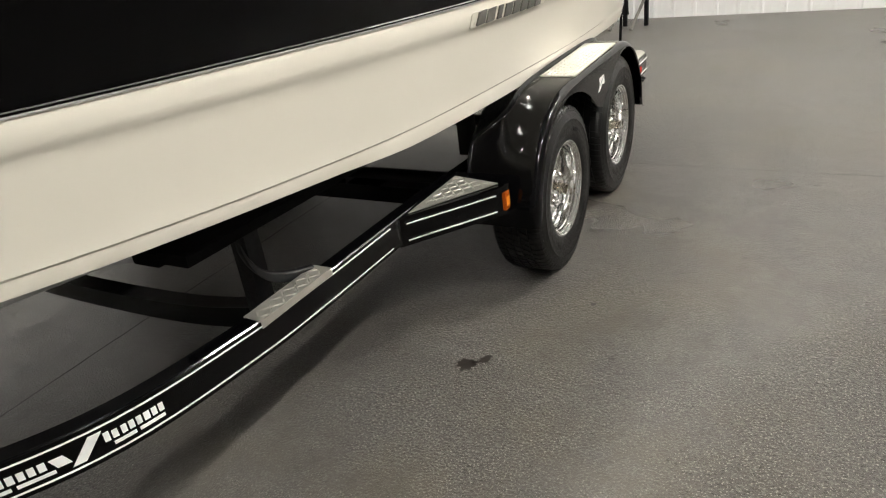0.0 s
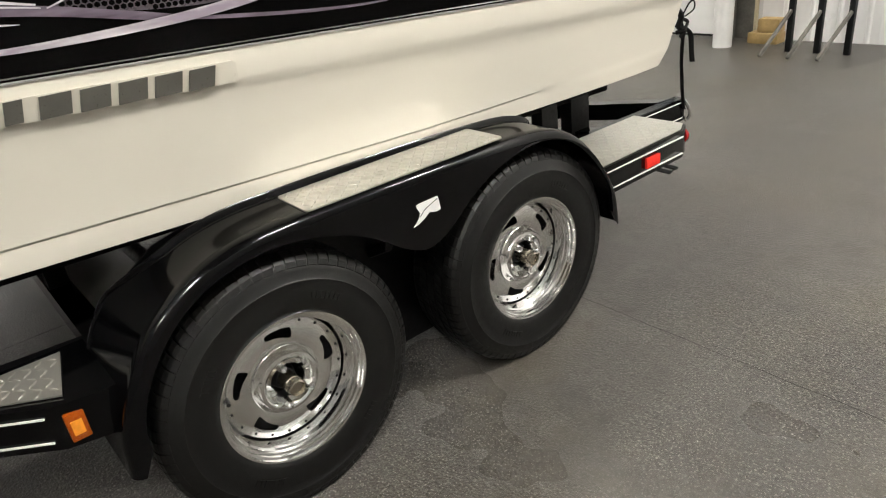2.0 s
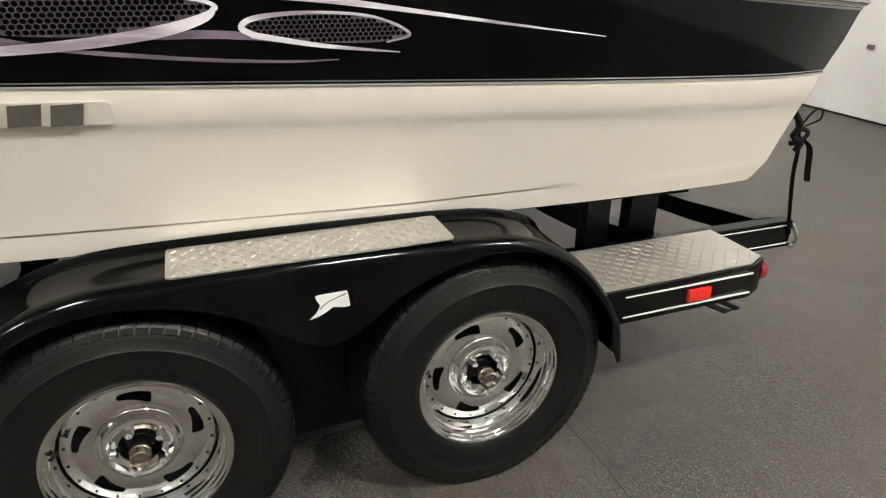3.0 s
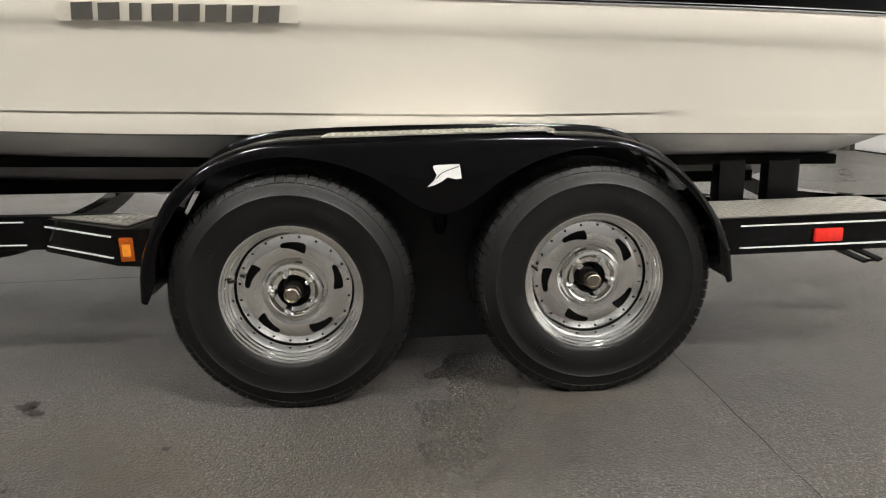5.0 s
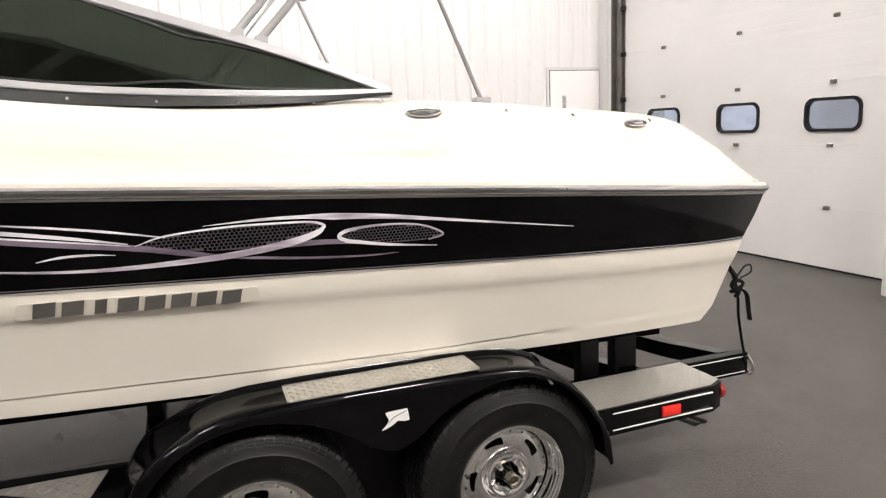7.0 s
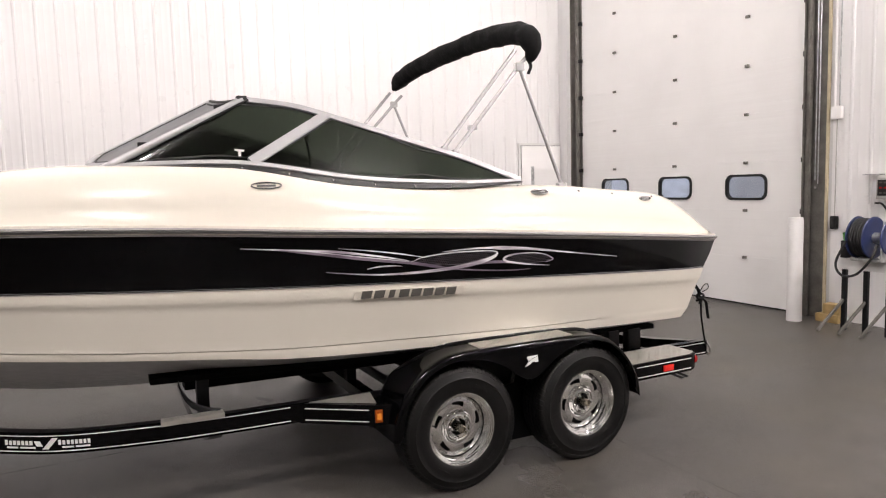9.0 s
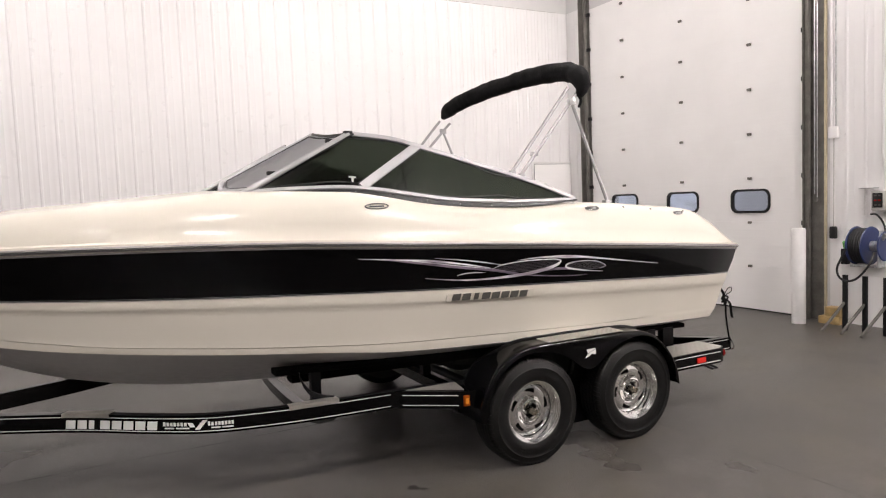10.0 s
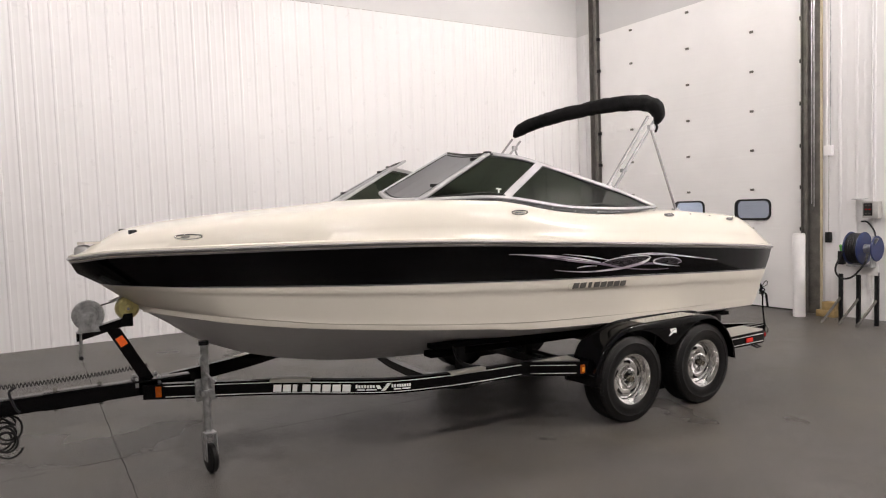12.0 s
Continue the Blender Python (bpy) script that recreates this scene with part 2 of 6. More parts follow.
def lathe(bm, prof, n=48, axis="x", at=(0, 0, 0), close=False):
    """Turn (radius, along) pairs round an axis."""
    rings = []
    for k in range(n):
        a = 2 * math.pi * k / n
        ring = []
        for r, s in prof:
            c, d = r * math.cos(a), r * math.sin(a)
            ring.append(Vector((s, c, d) if axis == "x" else (c, s, d) if axis == "y" else (c, d, s)) + Vector(at))
        rings.append(ring)
    vv = [[bm.verts.new(p) for p in r] for r in rings]
    m = len(prof)
    for k in range(n):
        a, b = vv[k], vv[(k + 1) % n]
        for i in range(m if close else m - 1):
            j = (i + 1) % m
            bm.faces.new((a[i], a[j], b[j], b[i]))
    return bm


def prism(bm, poly, axis, lo, hi):
    """Extrude a plane outline along an axis: the outline's pairs are the other two coordinates in order."""
    def pt(u, v, w):
        return (w, u, v) if axis == "x" else (u, w, v) if axis == "y" else (u, v, w)
    a = [bm.verts.new(pt(u, v, lo)) for u, v in poly]
    b = [bm.verts.new(pt(u, v, hi)) for u, v in poly]
    bm.faces.new(a)
    bm.faces.new(b)
    for i in range(len(poly)):
        j = (i + 1) % len(poly)
        bm.faces.new((a[i], a[j], b[j], b[i]))
    return bm


def line(*pts):
    """A smooth monotone curve through (y, value) pairs, as a function of y."""
    y = np.array([p[0] for p in pts], float)
    v = np.array([p[1] for p in pts], float)
    h, d = np.diff(y), np.diff(v) / np.diff(y)
    m = np.zeros(len(y))
    m[0], m[-1] = d[0], d[-1]
    for i in range(1, len(y) - 1):
        if d[i - 1] * d[i] > 0:
            w1, w2 = 2 * h[i] + h[i - 1], h[i] + 2 * h[i - 1]
            m[i] = (w1 + w2) / (w1 / d[i - 1] + w2 / d[i])

    def f(q):
        q = min(max(q, y[0]), y[-1])
        i = min(max(int(np.searchsorted(y, q)) - 1, 0), len(h) - 1)
        u = (q - y[i]) / h[i]
        return float(v[i] * (1 + 2 * u) * (1 - u) ** 2 + m[i] * h[i] * u * (1 - u) ** 2 + v[i + 1] * u * u * (3 - 2 * u) + m[i + 1] * h[i] * u * u * (u - 1))
    return f


# ---------------------------------------------------------------- the hall
WEST, NORTH, EAST, SOUTH, TOP = -5.60, 5.83, 7.6, -9.0, 6.3
SEAM = 5.08
DOOR_L, DOOR_R, DOOR_H = -4.95, -0.80, 5.0

bm = boxed(WEST - 0.3, EAST + 0.3, SOUTH - 0.3, NORTH + 0.5, -0.2, 0.0)
floor = tagged(part("floor", bm, M_FLOOR, smooth=0), "worn grey concrete hall floor with stains and joints", "floor", kind="structure")

bm = boxed(WEST - 0.3, EAST + 0.3, SOUTH - 0.3, NORTH + 0.5, TOP, TOP + 0.2)
tagged(part("ceiling", bm, M_CEIL, smooth=0), "grey lined ceiling of the hall", "ceiling", kind="structure")


def ribbed(axis, base, inward, lo, hi, z0, z1, pitch=0.2286):
    """Steel liner sheet: flat pans with narrow raised ribs and two faint stiffeners between them."""
    b = bmesh.new()
    pts, s = [], lo
    while s < hi - 1e-6:
        e = min(s + pitch, hi)
        for f, d in ((0, 0), (0.25, 0), (0.30, 0.0022), (0.36, 0), (0.58, 0), (0.64, 0.0022), (0.70, 0), (0.80, 0), (0.86, 0.009), (0.95, 0.009)):
            if s + f * pitch <= e:
                pts.append((s + f * pitch, d))
        s += pitch
    pts.append((hi, 0))
    rows = []
    for z in (z0, z1):
        rows.append([b.verts.new((base + inward * d, u, z) if axis == "x" else (u, base + inward * d, z)) for u, d in pts])
    for i in range(len(pts) - 1):
        b.faces.new((rows[0][i], rows[0][i + 1], rows[1][i + 1], rows[1][i]))
    return b


# west wall: sheet below the seam, smooth lining above
w = tagged(part("wall_west", boxed(WEST - 0.3, WEST - 0.004, SOUTH - 0.3, NORTH + 0.5, 0, TOP), M_UPPER, smooth=0), "white smooth upper wall behind ribbed steel sheets", "wall", kind="structure")
part("steel_liner", ribbed("x", WEST, 1, SOUTH, NORTH, 0.0, SEAM), M_WALL, w, "white ribbed steel liner sheets", smooth=20)
# row of grey dashes drawn for the shade at the rib ends
b = bmesh.new()
y = SOUTH
while y < NORTH - 0.2:
    box(b, WEST - 0.003, WEST + 0.004, y - 0.010, y + 0.78 * 0.2286, SEAM, SEAM + 0.010)
    y += 0.2286
tagged(part("rib_end_shade", b, M_BOX, w, "grey dashes drawn for the shade at the rib ends", smooth=0), kind="stuff")
# north wall round the big door
w = new("wall_north")
tagged(w, "white ribbed steel end wall with a tall door opening", "wall", kind="structure")
for nm, a in (("left_pier", (WEST, DOOR_L - 0.12, 0, TOP)), ("lintel", (DOOR_L - 0.12, DOOR_R + 0.06, DOOR_H, TOP)), ("right_pier", (DOOR_R + 0.06, EAST, 0, TOP))):
    part(nm, boxed(a[0], a[1], NORTH + 0.004, NORTH + 0.3, a[2], a[3]), M_UPPER, w, smooth=0)
part("corner_liner", ribbed("y", NORTH, -1, WEST + 0.012, DOOR_L - 0.185, 0.0, SEAM), M_WALL, w, "white ribbed steel corner sheet", smooth=20)
part("steel_liner", ribbed("y", NORTH, -1, DOOR_R + 0.30, EAST, 0.0, TOP), M_WALL, w, "white ribbed steel liner sheets", smooth=20)
tagged(part("wall_south", boxed(WEST - 0.3, EAST + 0.3, SOUTH - 0.3, SOUTH, 0, TOP), M_DARKWALL, smooth=0), "grey plain wall of the hall", "wall", kind="structure")
tagged(part("wall_east", boxed(EAST, EAST + 0.3, SOUTH, NORTH + 0.3, 0, TOP), M_DARKWALL, smooth=0), "grey plain wall of the hall", "wall", kind="structure")

# ceiling lights: a strong row over the aisle beside the boat, weaker ones over the boat and towards the west wall
M_FIXTURE = plain("white_enamel_fixture", (0.8, 0.8, 0.8), 0.4, vary=0.03)
fixtures = {}
for lx, spots in ((5.25, ((-6.2, 460.0), (-2.7, 530.0), (2.2, 655.0), (5.0, 640.0))), (-0.4, ((-6.2, 135.0), (-2.7, 160.0), (1.6, 165.0), (5.0, 115.0))), (-3.4, ((-6.5, 50.0), (-3.0, 50.0), (0.5, 50.0), (4.0, 80.0)))):
    for ly, power in spots:
        if power not in fixtures:
            M_TUBE = emitter("lamp_tube", (1.0, 0.955, 0.90), power)
            lamp = thing("ceiling_light", (lx, ly, TOP), "white ceiling fixture with two bright tubes", "light", "ceiling lights")
            part("housing", boxed(lx - 0.16, lx + 0.16, ly - 0.62, ly + 0.62, TOP - 0.10, TOP - 0.004, 0.01), M_FIXTURE, lamp)
            for dx in (-0.08, 0.08):
                part("tube", tubed([(lx + dx, ly - 0.6, TOP - 0.17), (lx + dx, ly + 0.6, TOP - 0.17)], 0.02, 10), M_TUBE, lamp)
            for dy in (-0.6, 0.6):
                part("end_holder", boxed(lx - 0.12, lx + 0.12, ly + dy - 0.012, ly + dy + 0.012, TOP - 0.195, TOP - 0.10, 0.003), M_FIXTURE, lamp)
            fixtures[power] = lamp
        else:
            copy_thing(fixtures[power], Matrix.Translation((lx, ly, TOP)))

# ---------------------------------------------------------------- the big sectional door
door = thing("door_1", (DOOR_L, NORTH, 0), "tall white sectional overhead door with small windows", "door", kind="structure")
PANEL = 0.61
WIN_Z, WIN_W, WIN_H = 1.53, 0.60, 0.30
WIN_X = [-1.65, -2.86, -4.13]
n_panel = int(math.ceil(DOOR_H / PANEL))


def round_rect(cx, cz, w, h, r, n=6):
    out = []
    for sx, sz, a0 in ((1, 1, 0), (-1, 1, 90), (-1, -1, 180), (1, -1, 270)):
        for k in range(n + 1):
            a = radians(a0 + 90 * k / n)
            out.append((cx + sx * (w / 2 - r) + r * math.cos(a), cz + sz * (h / 2 - r) + r * math.sin(a)))
    return out


def panel_with_holes(x0, x1, z0, z1, holes, y0, y1):
    """A flat slab with rounded openings right through it."""
    b = bmesh.new()
    xs = sorted([x0, x1] + [v for h in holes for v in (h[0] - h[2] / 2 - 0.02, h[0] + h[2] / 2 + 0.02)])
    if not holes:
        return box(b, x0, x1, y0, y1, z0, z1)
    for y in (y0, y1):
        for i in range(0, len(xs), 2):
            b.faces.new([b.verts.new(p) for p in ((xs[i], y, z0), (xs[i + 1], y, z0), (xs[i + 1], y, z1), (xs[i], y, z1))])
        for cx, cz, w, h in holes:
            rr = round_rect(cx, cz, w, h, 0.09)
            inner = [b.verts.new((u, y, v)) for u, v in rr]
            a, c = cx - w / 2 - 0.02, cx + w / 2 + 0.02
            outer = []
            for u, v in rr:
                ang = math.atan2((v - cz) / h, (u - cx) / w)
                cu, cv = math.cos(ang), math.sin(ang)
                m = max(abs(cu), abs(cv))
                outer.append(b.verts.new((cx + cu / m * (c - a) / 2, y, cz + cv / m * ((z1 - cz) if cv > 0 else (cz - z0)))))
            n = len(rr)
            for k in range(n):
                j = (k + 1) % n
                b.faces.new((inner[k], inner[j], outer[j], outer[k]))
    for cx, cz, w, h in holes:
        rr = round_rect(cx, cz, w, h, 0.09)
        p = [b.verts.new((u, y0, v)) for u, v in rr]
        q = [b.verts.new((u, y1, v)) for u, v in rr]
        for k in range(len(rr)):
            j = (k + 1) % len(rr)
            b.faces.new((p[k], p[j], q[j], q[k]))
    for zz in (z0, z1):
        b.faces.new([b.verts.new(p) for p in ((x0, y0, zz), (x1, y0, zz), (x1, y1, zz), (x0, y1, zz))])
    return b


for k in range(n_panel):
    z0, z1 = 0.02 + k * PANEL, min(0.02 + (k + 1) * PANEL - 0.0007, DOOR_H)
    holes = [(x, WIN_Z, WIN_W, WIN_H) for x in sorted(WIN_X)] if z0 < WIN_Z < z1 else []
    part("door_panel", panel_with_holes(DOOR_L, DOOR_R, z0, z1, holes, NORTH, NORTH + 0.05), M_DOOR, door, smooth=20)
for x in WIN_X:
    b = bmesh.new()
    o, i = round_rect(x, WIN_Z, WIN_W + 0.03, WIN_H + 0.03, 0.10), round_rect(x, WIN_Z, WIN_W - 0.03, WIN_H - 0.03, 0.08)
    ring = [[b.verts.new((u, y, v)) for u, v in s] for s, y in ((o, NORTH - 0.002), (o, NORTH - 0.020), (i, NORTH - 0.020), (i, NORTH + 0.03))]
    for s, e in zip(ring, ring[1:]):
        for k in range(len(o)):
            j = (k + 1) % len(o)
            b.faces.new((s[k], s[j], e[j], e[k]))
    wf = part("window_frame", b, M_BLACKPLASTIC, door, "black rounded window frame")
    part("pane", prism(bmesh.new(), round_rect(x, WIN_Z, WIN_W - 0.02, WIN_H - 0.02, 0.085), "y", NORTH + 0.012, NORTH + 0.018), M_PANE, wf, smooth=0).visible_shadow = False
# bolts on the hinge lines
hinge = boxed(-0.028, 0.028, -0.030, 0.0, -0.018, 0.018, 0.006)
proto = None
for x in WIN_X:
    for k in range(1, n_panel):
        z = 0.012 + k * PANEL
        if proto is None:
            proto = part("hinge", hinge, M_TRACK, door)
            proto.location = (x, NORTH - 0.001, z)
            proto.matrix_parent_inverse = Matrix.Translation((-DOOR_L, -NORTH, 0))
        else:
            o = proto.copy()
            scene.collection.objects.link(o)
            o.location = (x + (0.035 if k == 1 else 0.0), NORTH - 0.001, z)
part("bottom_seal", boxed(DOOR_L, DOOR_R, NORTH + 0.005, NORTH + 0.045, 0.0, 0.024), M_GAP, door)
# the bright yard behind the door's windows
M_SKY, t, b = nodes_of("overcast_daylight")
split = t.nodes.new("ShaderNodeSeparateXYZ")
t.links.new(t.nodes.new("ShaderNodeTexCoord").outputs["Object"], split.inputs[0])
c = mix_rgb(t, ramp(t, split.outputs[0], -2.7, -3.6), (0.42, 0.43, 0.47), (0.80, 0.86, 1.0))
c = mix_rgb(t, ramp(t, noise_tex(t, 2.6, 4, 0.55, (1.0, 1.0, 2.2)), 0.42, 0.66, 0, 0.45), c, (0.30, 0.31, 0.34))
t.links.new(c, b.inputs["Emission Color"])
b.inputs["Base Color"].default_value = (0.1, 0.1, 0.1, 1)
b.inputs["Emission Strength"].default_value = 0.46
tagged(part("backdrop", boxed(WEST, 0.6, NORTH + 1.2, NORTH + 1.25, 0, 4.5), M_SKY, smooth=0), "pale overcast daylight outside the door", "backdrop", kind="structure")

# door tracks
for nm, x0, x1 in (("left", DOOR_L - 0.18, DOOR_L), ("right", DOOR_R, DOOR_R + 0.235)):
    tr = thing("door_track", ((x0 + x1) / 2, NORTH, 0), "dull galvanised steel door track up the wall", "track", "door tracks", "structure")
    part("angle", boxed(x0, x0 + 0.012, NORTH - 0.11, NORTH + 0.004, 0, 5.95), M_TRACK, tr, smooth=0)
    part("flange", boxed(x0, x1, NORTH - 0.012, NORTH + 0.05, 0, 5.95), M_TRACK, tr, smooth=0)
    if nm == "right":
        part("timber_edge", boxed(x1 + 0.002, x1 + 0.032, NORTH - 0.03, NORTH - 0.004, 0, 5.95, 0.003), M_TIMBER, tr, "pale timber strip", smooth=0)
    xr = x0 + 0.05 if nm == "right" else x1 - 0.05
    part("channel", boxed(xr - 0.025, xr + 0.025, NORTH - 0.09, NORTH - 0.04, 0, 5.95, 0.006), M_TRACK, tr)
    for k in range(1, n_panel + 1):
        z = 0.02 + (k - 0.5) * PANEL + 0.30
        if z < DOOR_H:
            b = boxed((x0 - 0.045 if nm == "right" else x1 - 0.02), (x0 + 0.03 if nm == "right" else x1 + 0.045), NORTH - 0.07, NORTH - 0.02, z - 0.03, z + 0.03, 0.008)
            part("roller_bracket", b, M_DULL, tr, "dark roller bracket")

tr = thing("lift_cable", (-0.655, NORTH, 1.55), "two thin steel lift rods hanging down the door track", "cable")
for x in (-0.676, -0.640):
    part("rod", tubed([(x, NORTH - 0.045, 1.60 if x < -0.65 else 1.55), (x, NORTH - 0.045, 5.9)], 0.0065, 6), M_GALV, tr, "thin grey rod")
part("hook", tubed(smooth_path([(-0.640, NORTH - 0.045, 1.56), (-0.640, NORTH - 0.05, 1.52), (-0.665, NORTH - 0.05, 1.50), (-0.680, NORTH - 0.05, 1.53)], 4), 0.010, 6), M_TRACK, tr, "dull steel hook")

# bollard in front of the right track
b = bmesh.new()
lathe(b, [(0.0, 0.0), (0.082, 0.0), (0.082, 1.16), (0.074, 1.188), (0.0, 1.192)], 32, "z", (-0.645, 5.42, 0))
tagged(part("bollard", b, M_BOLLARD), "white painted steel post guarding the door track", "bollard")

# small door in the west wall
d2 = thing("door_2", (WEST, 5.4, 0), "white steel side door with a lever handle", "door", kind="structure")
b = bmesh.new()
for a in ((4.93, 4.972, 0, 2.35), (4.972, 5.815, 2.31, 2.35)):
    box(b, WEST, WEST + 0.045, a[0], a[1], a[2], a[3], 0.004)
part("door_frame", b, M_GREYTRIM, d2, "pale grey steel frame")
# dark strip put in for the shaded gap between frame and leaf
part("gasket", boxed(WEST + 0.021, WEST + 0.026, 4.972, 5.815, 0.0, 2.31), M_GAP, d2)
part("door_leaf", boxed(WEST + 0.0265, WEST + 0.040, 4.992, 5.815, 0.01, 2.302, 0.003), M_DOOR, d2)
part("door_handle", tubed([(WEST + 0.050, 5.21, 1.25), (WEST + 0.09, 5.21, 1.25), (WEST + 0.09, 5.34, 1.25)], 0.011, 8), M_STEEL, d2, "steel lever handle")
part("back_plate", boxed(WEST + 0.0405, WEST + 0.056, 5.18, 5.24, 1.12, 1.95, 0.003), M_GALV, d2)


# ---------------------------------------------------------------- the boat
boat = thing("motorboat", (0, 0, 0.42), "cream and black fibreglass motorboat resting on a trailer", "boat")
rail_x = line((-3.75, 0), (-3.70, 0.14), (-3.6, 0.27), (-3.4, 0.46), (-3.13, 0.66), (-2.8, 0.84), (-2.4, 1.0), (-2.0, 1.11), (-1.5, 1.19), (-1.0, 1.23), (0, 1.26), (1.0, 1.24), (1.7, 1.175), (2.0, 1.105), (2.22, 1.02))
rail_z = line((-3.75, 1.452), (-3.52, 1.486), (-3.2, 1.494), (-2.6, 1.496), (-2.1, 1.490), (-1.5, 1.470), (-0.75, 1.425), (0, 1.380), (1.15, 1.305), (2.22, 1.222))
band_x = line((-3.585, 0), (-3.54, 0.12), (-3.45, 0.25), (-3.3, 0.42), (-3.05, 0.63), (-2.8, 0.78), (-2.4, 0.955), (-2.0, 1.07), (-1.5, 1.155), (-1.0, 1.20), (0, 1.23), (1.0, 1.215), (1.7, 1.155), (1.95, 1.095), (2.07, 1.055))
band_z = line((-3.585, 1.296), (-3.2, 1.280), (-2.65, 1.260), (-2.1, 1.236), (-1.5, 1.208), (-0.7, 1.169), (0.1, 1.135), (1.2, 1.083), (2.07, 1.038))
crease_x = line((-3.37, 0), (-3.32, 0.14), (-3.2, 0.34), (-3.05, 0.52), (-2.85, 0.69), (-2.6, 0.82), (-2.35, 0.91), (-2.05, 0.99), (-1.75, 1.05), (-1.4, 1.095), (-0.7, 1.14), (0, 1.155), (1.1, 1.14), (1.7, 1.095), (1.92, 1.055))
crease_z = line((-3.37, 1.128), (-3.09, 1.096), (-2.93, 1.074), (-2.65, 1.036), (-2.38, 0.998), (-2.1, 0.970), (-1.8, 0.940), (-1.47, 0.910), (-0.8, 0.858), (-0.2, 0.834), (0.33, 0.813), (0.67, 0.801), (1.1, 0.794), (1.92, 0.766))
chine_z = line((-3.34, 1.100), (-2.95, 1.040), (-2.65, 0.998), (-2.0, 0.925), (-1.2, 0.848), (-0.84, 0.808), (-0.2, 0.777), (0.9, 0.746), (1.7, 0.716), (1.86, 0.708))
keel_z = line((-3.32, 1.085), (-3.2, 1.005), (-3.0, 0.858), (-2.78, 0.752), (-2.6, 0.688), (-2.3, 0.608), (-1.95, 0.545), (-1.5, 0.502), (-1.0, 0.472), (0, 0.448), (1.81, 0.42))


def on(s, a, b):
    return a + (b - a) * s


def hull_ring(s):
    """Points from the rub rail down to the keel, at the share s of the length from the stem."""
    y = on(s, -3.75, 2.22)
    r = Vector((rail_x(y), y, rail_z(y)))
    y = on(s, -3.585, 2.07)
    b = Vector((band_x(y), y, band_z(y)))
    k = min(1.0, b.x / 0.5)
    mid = r.lerp(b, 0.5) + Vector((0.006 * k, -0.045 * (1 - k) ** 2, 0))
    y = on(s, -3.37, 1.92)
    line_depth = min(1.0, max(0.0, (1.26 - y) / 0.22))
    c = Vector((crease_x(y), y, crease_z(y)))
    def down(t, dx):
        p = b.lerp(c, t)
        return Vector((p.x + dx * k, p.y, p.z))
    y = on(s, -3.34, 1.86)
    h = Vector((max(0, crease_x(y) - 0.014 * k), y, chine_z(y)))
    h2 = Vector((max(0, h.x - 0.05 * k), y, h.z - 0.008))
    y = on(s, -3.32, 1.81)
    q = Vector((0, y, keel_z(y)))
    e = 0.205 + 0.125 * s ** 1.5
    lip = [down(e * f, d) for f, d in ((0.18, 0.0025), (0.45, 0.0052), (0.70, 0.0058), (0.86, 0.0050), (1.0, 0.0022), (1.14, -0.0006), (1.5, -0.001))]
    return [r, mid, b], [b, *lip, down(0.8, -0.001), down(0.93, -0.0004), c + Vector((0.0025 * k * line_depth, 0, 0.006)), c - Vector((0.0035 * k * line_depth, 0, 0)), c.lerp(h, 0.3), h, h2, h2.lerp(q, 0.33) - Vector((0, 0, 0.012 * k)), h2.lerp(q, 0.66) - Vector((0, 0, 0.012 * k)), q]


STN = [(i / 110) ** 1.6 for i in range(111)]


def shell(pick, lo=0, hi=None):
    b = bmesh.new()
    rings = [hull_ring(s)[pick][lo:hi] for s in STN]
    sides = (1, -1)
    vv = {}
    for sg in sides:
        vv[sg] = [[b.verts.new((p.x * sg, p.y, p.z)) for p in r] for r in rings]
        for a, c in zip(vv[sg], vv[sg][1:]):
            for i in range(len(a) - 1):
                try:
                    b.faces.new((a[i], a[i + 1], c[i + 1], c[i]))
                except ValueError:
                    pass
    b.faces.new(vv[1][-1] + vv[-1][-1][::-1])
    bmesh.ops.remove_doubles(b, verts=b.verts[:], dist=0.0008)
    return b


hull = part("hull", shell(1, 0, 15), M_CREAM, boat, "cream glossy fibreglass hull", smooth=28)
part("hull_bottom", shell(1, 14), M_BOTTOM, boat, "white hull bottom", smooth=28)
part("black_band", shell(0), M_BAND, boat, "glossy black band along the hull")

# rub rail
for nm, dz, dx, hh, mt, lab in (("rub_rail", 0.004, 0.006, 0.020, M_CREAM, "cream rub rail"), ("rail_groove", 0.001, 0.0145, 0.0125, M_STRIPE, "grey groove along the rail"), ("rail_insert", 0.0015, 0.020, 0.0072, M_STEEL, "bright steel rail insert"), ("rail_edge", -0.005, 0.0022, 0.0035, M_STRIPE, "grey edge line under the rail")):
    b = bmesh.new()
    for sg in (1, -1):
        rings = []
        for i, s in enumerate(STN):
            y = on(s, -3.75, 2.22)
            p = Vector((rail_x(y), y, rail_z(y) + dz + (0.016 if nm != "rail_edge" else 0)))
            y2 = min(y + 0.02, 2.22)
            t = Vector((rail_x(y2) - rail_x(y2 - 0.04), 0.04, 0)).normalized()
            o = Vector((t.y, -t.x, 0))
            u = Vector((0, 0, 1))
            rings.append([Vector(((p + o * (dx * ca) + u * (hh * sa)).x * sg, (p + o * (dx * ca) + u * (hh * sa)).y, (p + u * (hh * sa)).z)) for ca, sa in ((-1, -1), (0.7, -1), (1, -0.5), (1, 0.5), (0.7, 1), (-1, 1))])
        loft(b, rings, True, True)
    part(nm, b, mt, boat, lab)

